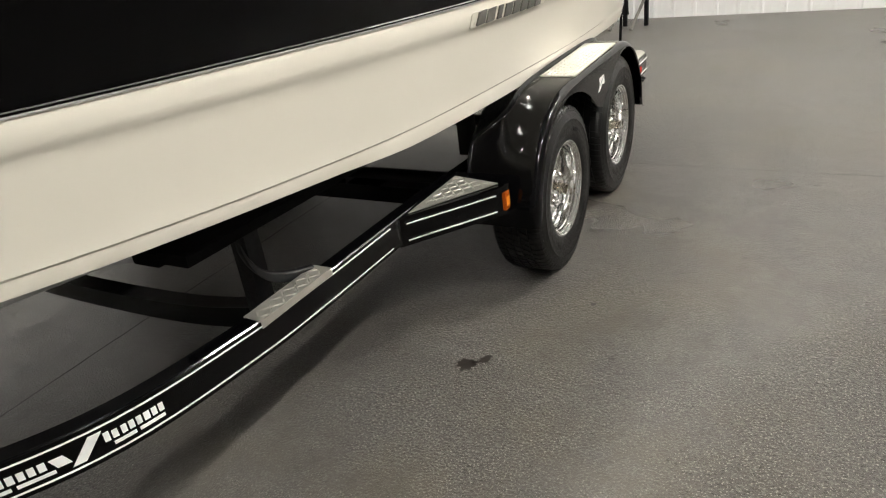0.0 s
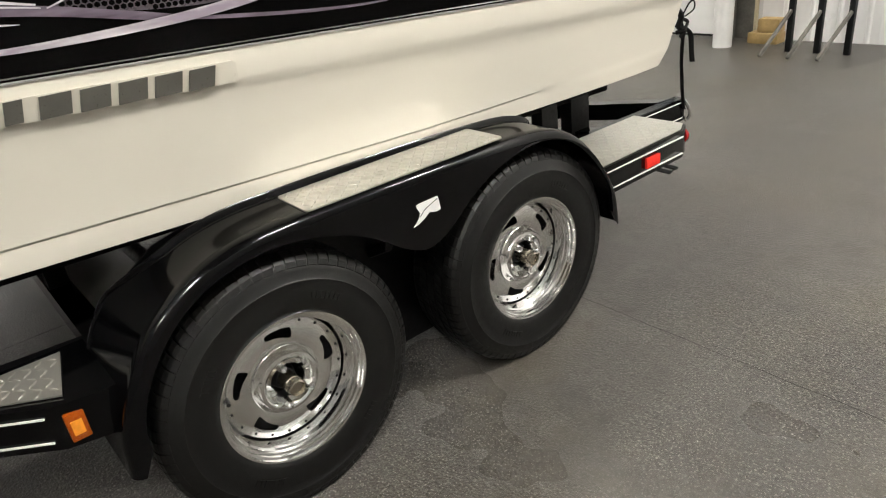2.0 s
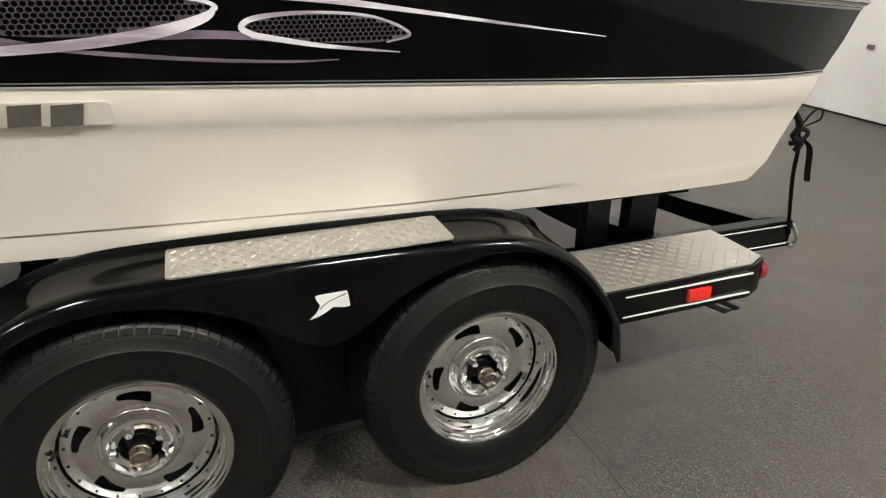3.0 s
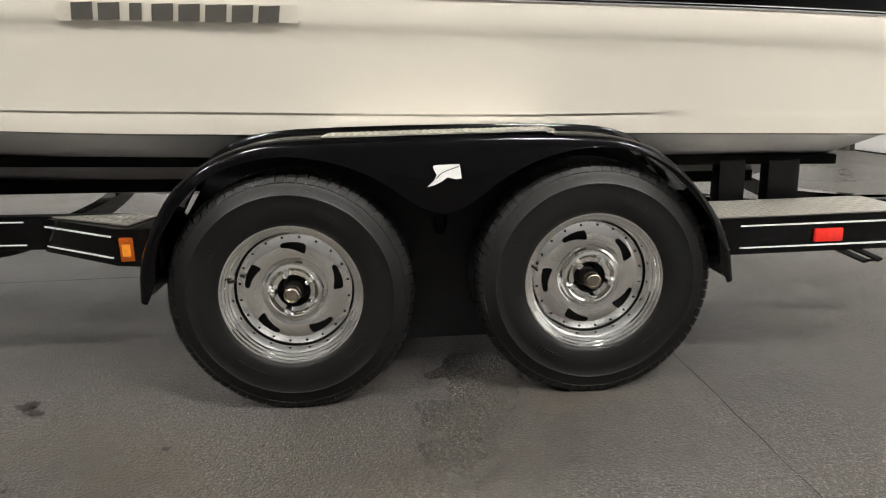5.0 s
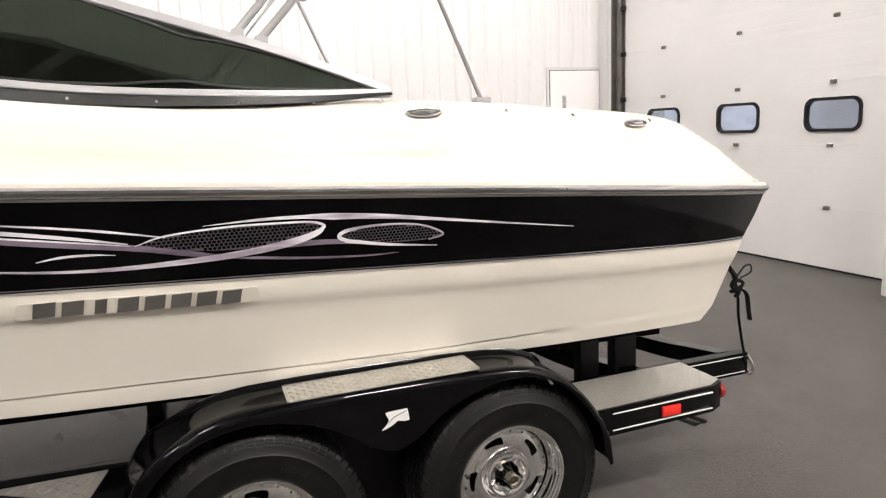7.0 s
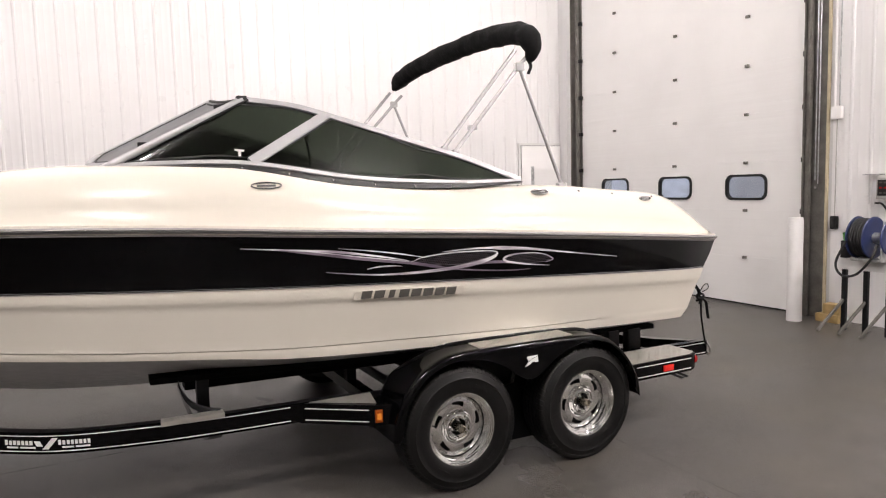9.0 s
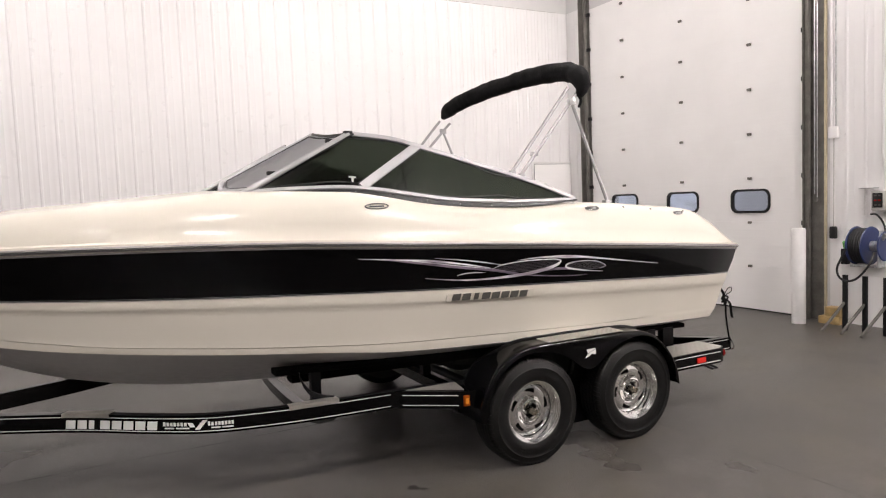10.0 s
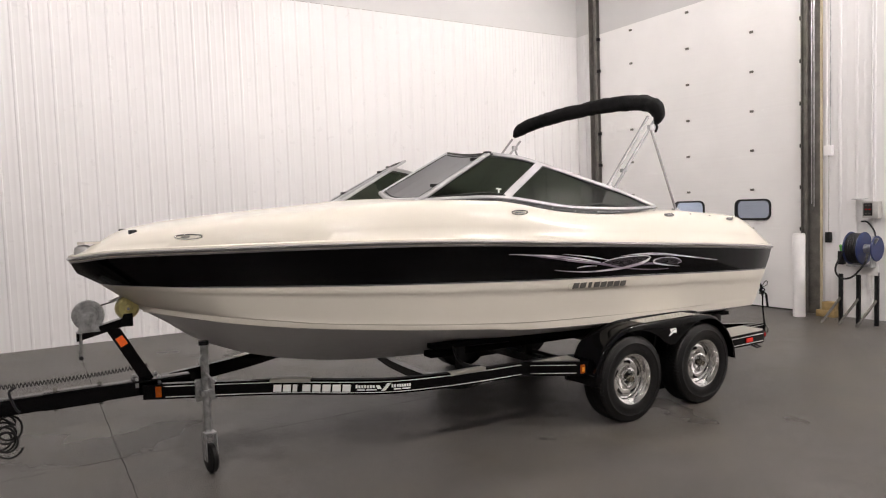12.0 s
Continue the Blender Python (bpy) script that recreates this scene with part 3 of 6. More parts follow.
for sg in (1, -1):
    y = -3.1
    while y < 2.15:
        x = rail_x(y)
        part("rail_screw", tubed([((x + 0.018) * sg, y, rail_z(y) + 0.0175), ((x + 0.0215) * sg, y, rail_z(y) + 0.0175)], 0.0036, 6), M_STEEL, boat)
        y += 0.30

# band under-edge stripe
b = bmesh.new()
for sg in (1, -1):
    rings = []
    for s in STN:
        r = hull_ring(s)[1]
        p, q = r[0], r[1]
        rings.append([Vector((sg * (p.x + 0.0030), p.y, p.z + 0.0005)), Vector((sg * (p.x + 0.0032), p.y, p.z - 0.0030)), Vector((sg * (p.x - 0.002), p.y, p.z - 0.0030)), Vector((sg * (p.x - 0.002), p.y, p.z + 0.0005))])
    loft(b, rings, True, True)
part("lower_stripe", b, M_STRIPE, boat, "pinkish grey stripe under the black band")

b = bmesh.new()
for sg in (1, -1):
    rings = []
    for s in STN:
        r = hull_ring(s)[1]
        p = r[0]
        rings.append([Vector((sg * (p.x + e), p.y, p.z + dz)) for e, dz in ((0.0030, 0.0078), (0.0032, 0.0052), (-0.001, 0.0052), (-0.001, 0.0078))])
    loft(b, rings, True, True)
part("bright_line", b, M_STEEL, boat, "thin bright line over the grey stripe")

# deck
deck_x = line((-3.70, 0.0), (-3.64, 0.10), (-3.5, 0.22), (-3.3, 0.40), (-3.0, 0.60), (-2.7, 0.75), (-2.3, 0.89), (-1.7, 1.02), (-1.05, 1.09), (0, 1.10), (0.6, 1.09), (1.2, 1.05), (1.7, 1.01), (2.0, 0.985), (2.22, 0.965))
deck_z = line((-3.70, 1.505), (-3.57, 1.560), (-3.45, 1.615), (-3.3, 1.640), (-3.1, 1.662), (-2.8, 1.690), (-2.3, 1.728), (-1.7, 1.768), (-1.05, 1.758), (-0.5, 1.676), (0, 1.640), (0.5, 1.634), (0.9, 1.620), (1.24, 1.592), (1.70, 1.550), (1.9, 1.470), (2.06, 1.365), (2.22, 1.248))
FRONT, BACK = -0.90, 1.30


def deck_ring(s):
    y = on(s, -3.75, 2.22)
    r = Vector((rail_x(y), y, rail_z(y) + 0.034))
    y = on(s, -3.70, 2.21)
    d = Vector((deck_x(y), y, deck_z(y)))
    k = min(1.0, d.x / 0.5)
    pts = [r]
    for t, o in ((0.08, -0.012), (0.35, 0.012), (0.65, 0.026), (0.88, 0.018)):
        p = r.lerp(d, t)
        pts.append(Vector((max(0, p.x + o * k), p.y, p.z)))
    pts.append(Vector((max(0, d.x - 0.01 * k), y, d.z)))
    e = Vector((max(0, d.x - 0.09 * k), y, d.z + 0.012 * k))
    pts.append(e)
    open_ = FRONT < y < BACK
    if open_:
        pts += [Vector((e.x - 0.03, y, e.z - 0.03)), Vector((e.x - 0.05, y, 0.90)), Vector((e.x * 0.5, y, 0.88)), Vector((0, y, 0.88))]
    else:
        c = 0.030 * k
        pts += [Vector((e.x * f, y, e.z + c * (1 - f * f))) for f in (0.85, 0.6, 0.3, 0.0)]
    return pts


deck_st = sorted(STN + [(v + 3.70) / 5.92 for v in (FRONT - 0.002, FRONT + 0.002, BACK - 0.002, BACK + 0.002)])
b, liner = bmesh.new(), bmesh.new()
for sg in (1, -1):
    rings = [[Vector((p.x * sg, p.y, p.z)) for p in deck_ring(s)] for s in deck_st]
    loft(b, [r[:7] for r in rings], False, False)
    for q, r in zip(rings, rings[1:]):
        well = any(v[-1].z < 1.0 for v in (q, r))
        loft(liner if well else b, [q[6:], r[6:]], False, False)
bmesh.ops.remove_doubles(liner, verts=liner.verts[:], dist=0.0008)
part("cockpit_liner", liner, M_GREYLINER, boat, "dark grey cockpit lining", smooth=40)
end = deck_ring(1.0)
b.faces.new([b.verts.new(p) for p in end] + [b.verts.new((-p.x, p.y, p.z)) for p in reversed(end[:-1])])
bmesh.ops.remove_doubles(b, verts=b.verts[:], dist=0.0008)
part("deck", b, M_DECK, boat, "cream satin fibreglass deck", smooth=40)

# windscreen
FC, FT, PK = Vector((0.86, -1.615, 1.785)), Vector((0.39, -1.069, 2.155)), Vector((0.82, -0.98, 2.115))
FI = Vector((0.345, -1.654, 1.850))
SCREEN_EDGES = {1: ([FC, (0.60, -1.70, 1.795), FI], [PK, (0.62, -1.05, 2.122), FT]),
         -1: ([FC, (0.62, -1.70, 1.79), (0.33, -1.69, 1.808)], [PK, (0.62, -1.05, 2.125), (0.375, -1.045, 2.150)])}
AFT = Vector((1.050, 0.555, 1.672))
PB, PT = Vector((1.06, -1.00, 1.785)), Vector((0.92, -0.57, 2.035))
TOPC = smooth_path([PK, (0.885, -0.75, 2.083), PT, (0.97, -0.17, 1.915), (1.01, 0.20, 1.803), AFT], 6)
SILL = smooth_path([FC, (0.98, -1.35, 1.794), PB, (1.078, -0.45, 1.704), (1.085, 0.1, 1.674), AFT], 6)


def flip(pts, sg):
    return [Vector((p[0] * sg, p[1], p[2])) for p in pts]


screen = thing("windscreen", (0, -0.5, 1.70), "smoked boat windscreen in a bright aluminium frame", "windscreen")


def pane_between(low, high, th=0.005):
    b = bmesh.new()
    n = 14
    def at(path, t):
        q = t * (len(path) - 1)
        i = min(int(q), len(path) - 2)
        return path[i].lerp(path[i + 1], q - i)
    rings = []
    for k in range(n + 1):
        l, h = at(low, k / n), at(high, k / n)
        o = Vector((th, 0, 0))
        rings.append([l, h, h - o, l - o])
    return loft(b, rings, True, True)


def resample_even(path, n):
    ln = [0]
    for a, c in zip(path, path[1:]):
        ln.append(ln[-1] + (c - a).length)
    out = []
    for k in range(n):
        q = ln[-1] * k / (n - 1)
        i = min(int(np.searchsorted(ln, q, side="right")) - 1, len(path) - 2)
        out.append(path[i].lerp(path[i + 1], (q - ln[i]) / max(1e-9, ln[i + 1] - ln[i])))
    return out


def flat_bar(path, face, w, th):
    """A flat bar along a path: face is the way its broad side looks."""
    rings = []
    for i, p in enumerate(path):
        d = (path[min(i + 1, len(path) - 1)] - path[max(i - 1, 0)]).normalized()
        q = d.cross(face).normalized()
        f = q.cross(d).normalized()
        c = min(w, th) * 0.25
        rings.append([p + q * a + f * e for a, e in ((-w, -th), (w, -th), (w, th - c), (w - c, th), (-w + c, th), (-w, th - c))])
    return loft(bmesh.new(), rings, True, True)


for sg in (1, -1):
    out = Vector((0.88 * sg, 0.0, 0.47))
    sill, top = flip(SILL, sg), flip(TOPC, sg)
    part("side_sill", flat_bar([p + Vector((0.012 * sg, 0, -0.006)) for p in sill], out, 0.0115, 0.010), M_FRAME, screen, "bright aluminium sill")
    fade = [1 - 0.75 * (k / (len(sill) - 1)) ** 5 for k in range(len(sill))]
    part("sill_gasket", loft(bmesh.new(), [[p + Vector((dx * sg, 0, dz * f)) for dx, dz in ((0.004, -0.018), (0.026, -0.018), (0.036, -0.050), (0.010, -0.056))] for p, f in zip(sill, fade)], True, True), M_BLACKPLASTIC, screen, "black rubber gasket")
    part("top_rail", flat_bar([p + out * 0.004 for p in top], out, 0.015, 0.008), M_FRAME, screen, "bright aluminium top rail")
    part("pillar", flat_bar(flip([PB, PT], sg), out, 0.027, 0.012), M_FRAME, screen, "bright aluminium pillar")
    fc, pk = flip([FC, PK], sg)
    part("corner_post", tubed([fc + (fc - pk) * 0.06 + Vector((0.022 * sg, 0, 0)), pk + Vector((0.006 * sg, 0, 0))], 0.019, 12), M_FRAME, screen, "bright aluminium corner post")
    for dx, dy in ((0.022, 0.026), (-0.016, -0.018)):
        part("post_seal", tubed([fc + Vector((dx * sg, dy, 0)), pk + Vector((dx * sg, dy, 0))], 0.006, 6), M_BLACKPLASTIC, screen, "black post seal")
    part("corner_cap", boxed(pk.x - 0.022, pk.x + 0.022, pk.y - 0.030, pk.y + 0.022, pk.z - 0.014, pk.z + 0.020, 0.008), M_BLACKPLASTIC, screen, "black corner cap")
    for u in (0.28, 0.86):
        h = fc.lerp(pk, u) + Vector((-0.03 * sg, -0.02, 0.006))
        part("hinge", boxed(h.x - 0.014, h.x + 0.014, h.y - 0.03, h.y + 0.03, h.z - 0.010, h.z + 0.014, 0.006), M_BLACKPLASTIC, screen, "black pane hinge")
    pk = flip([PK], sg)[0]
    part("side_pane", pane_between(sill[:13], [flip([FC], sg)[0].lerp(pk, t / 8) for t in range(9)] + top[1:13]), M_GLASS, screen, "smoked green glass")
    part("side_pane", pane_between(sill[12:], top[12:]), M_GLASS, screen, "smoked green glass")
    part("front_sill", tubed(smooth_path(flip(SCREEN_EDGES[sg][0], sg), 5), 0.017, 10), M_FRAME, screen, "bright aluminium sill")
    part("front_top_rail", tubed(smooth_path(flip(SCREEN_EDGES[sg][1], sg), 5), 0.010, 8), M_GREYLINER, screen, "dark grey edge rail")
    part("inner_post", tubed(flip([SCREEN_EDGES[sg][0][2], SCREEN_EDGES[sg][1][2]], sg), 0.012, 8), M_FRAME, screen, "bright edge post")
    part("front_pane", pane_between(smooth_path(flip(SCREEN_EDGES[sg][0], sg), 5), smooth_path(flip(SCREEN_EDGES[sg][1], sg), 5)), M_SHEENGLASS, screen, "smoked glass front pane, reflection greyed into its colour")
    even = resample_even(sill, 60)
    for k in range(4, 60, 6):
        p = even[k]
        part("screw", tubed([p + Vector((0.022 * sg, 0, -0.034)), p + Vector((0.0335 * sg, 0, -0.031))], 0.0055, 8), M_STEEL, screen, "small steel screw")
    for low, high in ((sill[:13], [flip([FC], sg)[0].lerp(pk, t / 8) for t in range(9)] + top[1:13]), (sill[12:], top[12:]), (smooth_path(flip(SCREEN_EDGES[sg][0], sg), 5), smooth_path(flip(SCREEN_EDGES[sg][1], sg), 5))):
        loop = list(low) + list(reversed(high))
        mid = sum(loop, Vector()) / len(loop)
        loop = [p + (mid - p).normalized() * 0.036 for p in loop]
        part("pane_gasket", tubed(loop + loop[:1], 0.0065, 6, caps=False), M_BLACKPLASTIC, screen, "black glazing gasket")
part("sticker", prism(bmesh.new(), [(-1.072, 1.853), (-1.027, 1.848), (-1.027, 1.84), (-1.043, 1.84), (-1.043, 1.818), (-1.055, 1.818), (-1.055, 1.842), (-1.072, 1.844)], "x", 1.040, 1.043), M_WHITEVINYL, screen, "small white sticker on the glass", smooth=0)
for sg in (1, -1):
    rod = part("support_rod", tubed(flip([(1.015, -0.69, 1.735), (0.950, -0.69, 1.915)], sg), 0.007, 8), M_BLACKPLASTIC, screen, "slim dark support rod")
    part("rod_end", boxed(0.955 * sg - 0.008, 0.955 * sg + 0.008, -0.705, -0.675, 1.908, 1.934, 0.005), M_STEEL, screen, "bright clamp on the rod")

# folded sun top
top = thing("bimini_top", (0, 0.7, 1.65), "folded black canvas sun top on bright tube bows", "canopy")
path = smooth_path([(0.945, 0.70, 2.385), (0.965, 0.715, 2.455), (0.895, 0.72, 2.55), (0.65, 0.73, 2.605), (0.3, 0.72, 2.625), (-0.2, 0.70, 2.615), (-0.62, 0.68, 2.585), (-0.88, 0.66, 2.535), (-0.965, 0.64, 2.47)], 7)
b = bmesh.new()
rad = []
for i, p in enumerate(path):
    e = min(i, len(path) - 1 - i)
    rad.append(min(0.024 + 0.017 * e, 0.068) + 0.008 * noise.noise(Vector((i * 0.9, 3.1, 0))))
tube(b, resample_even(path, 90), [float(np.interp(k / 89, [i / (len(rad) - 1) for i in range(len(rad))], rad)) for k in range(90)], 28)
for v in b.verts:
    v.co += Vector((noise.noise(v.co * 14), noise.noise(v.co * 14 + Vector((9, 0, 0))), noise.noise(v.co * 14 + Vector((0, 7, 0))))) * 0.006 + Vector((0.0, noise.noise(Vector((v.co.x * 3, v.co.y * 30, v.co.z * 30))), noise.noise(Vector((v.co.x * 3 + 5, v.co.y * 30, v.co.z * 30))))) * 0.007 + Vector((noise.noise(v.co * 33), noise.noise(v.co * 31), noise.noise(v.co * 35))) * 0.003
part("canvas_boot", b, M_CANVAS, top, "black crumpled canvas boot", smooth=60)
for sg in (1, -1):
    part("main_bow", tubed(flip([(0.985, 0.095, 1.866), (0.955, 0.60, 2.44)], sg), 0.0125, 8), M_LEG, top, "bright steel tube")
    part("second_bow", tubed(flip([(0.990, 0.165, 1.846), (0.945, 0.64, 2.36), (0.94, 0.70, 2.42)], sg), 0.0125, 8), M_LEG, top, "bright steel tube")
    part("rear_strut", tubed(flip([(0.955, 0.63, 2.34), (0.955, 0.93, 1.645)], sg), 0.011, 8), M_LEG, top, "bright steel strut")
    part("clamp", boxed(0.95 * sg - 0.018, 0.95 * sg + 0.018, 0.275, 0.325, 1.968, 1.998, 0.006), M_LEG, top, "steel slide clamp")
    part("strut_foot", boxed(0.955 * sg - 0.02, 0.955 * sg + 0.02, 0.90, 0.96, 1.628, 1.650, 0.005), M_LEG, top, "steel deck hinge")
    part("knuckle", boxed(0.955 * sg - 0.018, 0.955 * sg + 0.018, 0.60, 0.66, 2.32, 2.37, 0.010), M_LEG, top, "pale tube knuckle")
    if sg == 1:
        part("bow_strap", tubed(smooth_path(flip([(0.93, 0.70, 2.41), (0.945, 0.72, 2.36), (0.945, 0.70, 2.31)], sg), 5), 0.010, 6, flat=0.4), M_CANVAS, top, "black strap end")
    for fy, fz in ((0.095, 1.850), (0.165, 1.830)):
        part("rail_foot", boxed(0.988 * sg - 0.016, 0.988 * sg + 0.016, fy - 0.020, fy + 0.020, fz - 0.024, fz + 0.024, 0.008), M_LEG, top, "steel hinge foot on the screen rail")

# ---------------------------------------------------------------- the trailer
trailer = thing("boat_trailer", (0, 0, 0), "black tandem boat trailer with white pinstripes", "trailer")
rail_path = smooth_path([(0.918, 2.235, 0.425), (0.918, 1.2, 0.43), (0.928, 0.7, 0.437), (0.958, 0.35, 0.443), (0.965, 0.1, 0.447), (0.965, -0.6, 0.478), (0.965, -0.85, 0.485), (0.966, -1.2, 0.493), (0.957, -1.5, 0.502), (0.905, -1.87, 0.515), (0.757, -2.16, 0.524), (0.460, -2.60, 0.533), (0.08, -3.36, 0.546)], 6)


def ribbon_tube(path, w, h, sg=1):
    """A box section that follows a path."""
    rings = []
    for i, p in enumerate(path):
        d = (path[min(i + 1, len(path) - 1)] - path[max(i - 1, 0)]).normalized()
        o = Vector((-d.y, d.x, 0)).normalized()
        u = Vector((0, 0, 1))
        c = 0.0035
        rings.append([Vector(((p + o * a + u * e).x * sg, (p + o * a + u * e).y, (p + o * a + u * e).z)) for a, e in ((-w, -h + c), (-w, h - c), (-w + c, h), (w - c, h), (w, h - c), (w, -h + c), (w - c, -h), (-w + c, -h))])
    return loft(bmesh.new(), rings, True, True)


def stripe_on(path, off, dz, hh, sg, a, e):
    """A thin pinstripe on the outer face of the frame rail between two stretches of it."""
    rings = []
    seg = path[a:e]
    for i, p in enumerate(seg):
        d = (seg[min(i + 1, len(seg) - 1)] - seg[max(i - 1, 0)]).normalized()
        o = Vector((-d.y, d.x, 0)).normalized()
        if o.x < 0:
            o = -o
        rings.append([Vector(((p + o * k).x * sg, (p + o * k).y, p.z + dz + z)) for k, z in ((off, -hh), (off + 0.0012, -hh), (off + 0.0012, hh), (off, hh))])
    return loft(bmesh.new(), rings, True, True)


for sg in (1, -1):
    rail = part("frame_rail", ribbon_tube(rail_path, 0.027, 0.052, sg), M_PAINT, trailer, "glossy black steel frame rail")
    n = len(rail_path)
    for a, e in ((36, n - 1), (0, 3)):
        for dz in (0.036, -0.036):
            part("pinstripe", stripe_on(rail_path, 0.027, dz, 0.0021, sg, a, e), M_WHITEVINYL, rail, "white pinstripe")

# tongue
part("tongue", boxed(-0.05, 0.05, -4.75, -3.05, 0.515, 0.615, 0.006), M_PAINT, trailer, "glossy black tongue beam")
part("tongue_sleeve", boxed(-0.055, 0.055, -3.95, -3.60, 0.510, 0.620, 0.005), M_PAINT, trailer, "black hinge sleeve")
for y in (-3.62, -3.88):
    part("hinge_bolt", tubed([(0.0, y, 0.49), (0.0, y, 0.640)], 0.013, 8), M_TRACK, trailer, "dull zinc hinge bolt")
cp = part("coupler", boxed(-0.045, 0.045, -4.98, -4.70, 0.54, 0.63, 0.02), M_GALV, trailer, "galvanised ball coupler")
part("latch", boxed(-0.015, 0.015, -4.92, -4.78, 0.63, 0.69, 0.006), M_GALV, cp)


def beam(name, pts, w, h, mat=M_PAINT, label=""):
    b = bmesh.new()
    pts = [Vector(p) for p in pts]
    rings = []
    for i, p in enumerate(pts):
        d = (pts[min(i + 1, len(pts) - 1)] - pts[max(i - 1, 0)]).normalized()
        o = d.cross(Vector((0, 1, 0)))
        o = o.normalized() if o.length > 0.1 else Vector((0, 0, 1))
        q = d.cross(o).normalized()
        rings.append([p + o * h + q * w, p + o * h - q * w, p - o * h - q * w, p - o * h + q * w])
    return part(name, loft(b, rings, True, True), mat, trailer, label)


beam("front_crossmember", smooth_path([(0.95, -1.22, 0.47), (0.80, -1.22, 0.40), (0.45, -1.22, 0.34), (0, -1.22, 0.325), (-0.45, -1.22, 0.34), (-0.80, -1.22, 0.40), (-0.95, -1.22, 0.47)], 6), 0.035, 0.035, label="curved black crossmember")
beam("middle_crossmember", [(0.95, -0.30, 0.40), (-0.95, -0.30, 0.40)], 0.035, 0.035)
for nm, y in (("rear_crossmember", 1.65), ("end_crossmember", 2.14)):
    beam(nm, smooth_path([(0.90, y, 0.442), (0.70, y, 0.414), (0.46, y, 0.380), (0, y, 0.345), (-0.46, y, 0.380), (-0.70, y, 0.414), (-0.90, y, 0.442)], 5), 0.035, 0.038, label="curved black crossmember")
for y in (0.0, 0.853):
    part("axle", tubed([(-1.10, y, 0.345), (1.10, y, 0.345)], 0.032, 12), M_DULL, trailer, "dark round axle tube")
for sg in (1, -1):
    for y0, y1 in ((-0.45, 0.0), (0.0, 0.43), (0.43, 0.86), (0.86, 1.28)):
        m = (y0 + y1) / 2
        part("leaf_spring", tubed(smooth_path([(1.0 * sg, y0 + 0.03, 0.36), (1.0 * sg, m, 0.315), (1.0 * sg, y1 - 0.03, 0.36)], 5), 0.016, 6, flat=1.6), M_DULL, trailer, "dark leaf spring")
    # bunks with their posts
    bx = 0.765
    part("bunk_board", ribbon_tube([Vector((bx, -1.50, 0.714)), Vector((bx, -0.9, 0.690)), Vector((bx, 0.4, 0.645)), Vector((bx, 1.84, 0.606))], 0.055, 0.017, sg), M_CARPET, trailer, "black carpeted bunk board")
    for y, w, z1 in ((-1.25, 0.030, 0.69), (1.465, 0.046, 0.615), (1.65, 0.056, 0.610), (0.2, 0.04, 0.63)):
        px = 0.80 if y > 1 else bx
        part("bunk_post", boxed(px * sg - 0.03, px * sg + 0.03, y - w, y + w, 0.40, z1, 0.004), M_DULL, trailer, "black bunk post")
    part("bunk_bracket", ribbon_tube(smooth_path([Vector((0.872, -1.375, 0.70)), Vector((0.876, -1.355, 0.64)), Vector((0.890, -1.315, 0.585)), Vector((0.915, -1.25, 0.555)), Vector((0.94, -1.19, 0.545))], 4), 0.012, 0.016, sg), M_DULL, trailer, "curved black bunk bracket")
    part("inner_bunk", ribbon_tube([Vector((0.36, -1.30, 0.56)), Vector((0.36, 0.4, 0.528)), Vector((0.36, 1.75, 0.505))], 0.06, 0.024, sg), M_CARPET, trailer, "black carpeted bunk board")
    part("inner_post", boxed(0.36 * sg - 0.03, 0.36 * sg + 0.03, -0.33, -0.27, 0.38, 0.53), M_DULL, trailer)
    part("inner_post", boxed(0.36 * sg - 0.03, 0.36 * sg + 0.03, 1.62, 1.68, 0.36, 0.50), M_DULL, trailer)


def tread_plate(corners, z, th=0.004, pitch=0.030, big=1.0):
    """Diamond plate: a sheet with small raised lozenges in alternating directions. corners: the outline in x, y, turning left."""
    verts, faces = [], []
    def sheet(zz, poly):
        base = len(verts)
        verts.extend((x, y, zz) for x, y in poly)
        return list(range(base, base + len(poly)))
    top, low = sheet(z, corners), sheet(z - th, corners)
    faces.append(top)
    faces.append(low[::-1])
    for i in range(len(corners)):
        j = (i + 1) % len(corners)
        faces.append((top[i], low[i], low[j], top[j]))
    xs, ys = [c[0] for c in corners], [c[1] for c in corners]
    def inside(x, y, mg=0.011):
        for i in range(len(corners)):
            (ax, ay), (bx_, by) = corners[i], corners[(i + 1) % len(corners)]
            ex, ey = bx_ - ax, by - ay
            ln = math.hypot(ex, ey)
            if (ex * (y - ay) - ey * (x - ax)) / ln < mg:
                return False
        return True
    i = 0
    x = min(xs)
    while x < max(xs):
        j = 0
        y = min(ys)
        while y < max(ys):
            if inside(x, y):
                a = radians(45 if (i + j) % 2 else -45)
                c, s = math.cos(a), math.sin(a)
                base = len(verts)
                for u, v, h in ((0.0105, 0, 0), (0, 0.0036, 0), (-0.0105, 0, 0), (0, -0.0036, 0), (0.0055, 0, 0.0024), (-0.0055, 0, 0.0024)):
                    verts.append((x + (u * c - v * s) * big, y + (u * s + v * c) * big, z + h))
                faces.extend([(base, base + 1, base + 4), (base + 1, base + 5, base + 4), (base + 1, base + 2, base + 5), (base + 2, base + 3, base + 5), (base + 3, base + 4, base + 5), (base + 3, base, base + 4)])
            y += pitch * 0.66
            j += 1
        x += pitch * 0.66
        i += 1
    b = bmesh.new()
    vs = [b.verts.new(v) for v in verts]
    for f in faces:
        b.faces.new([vs[k] for k in f])
    return b


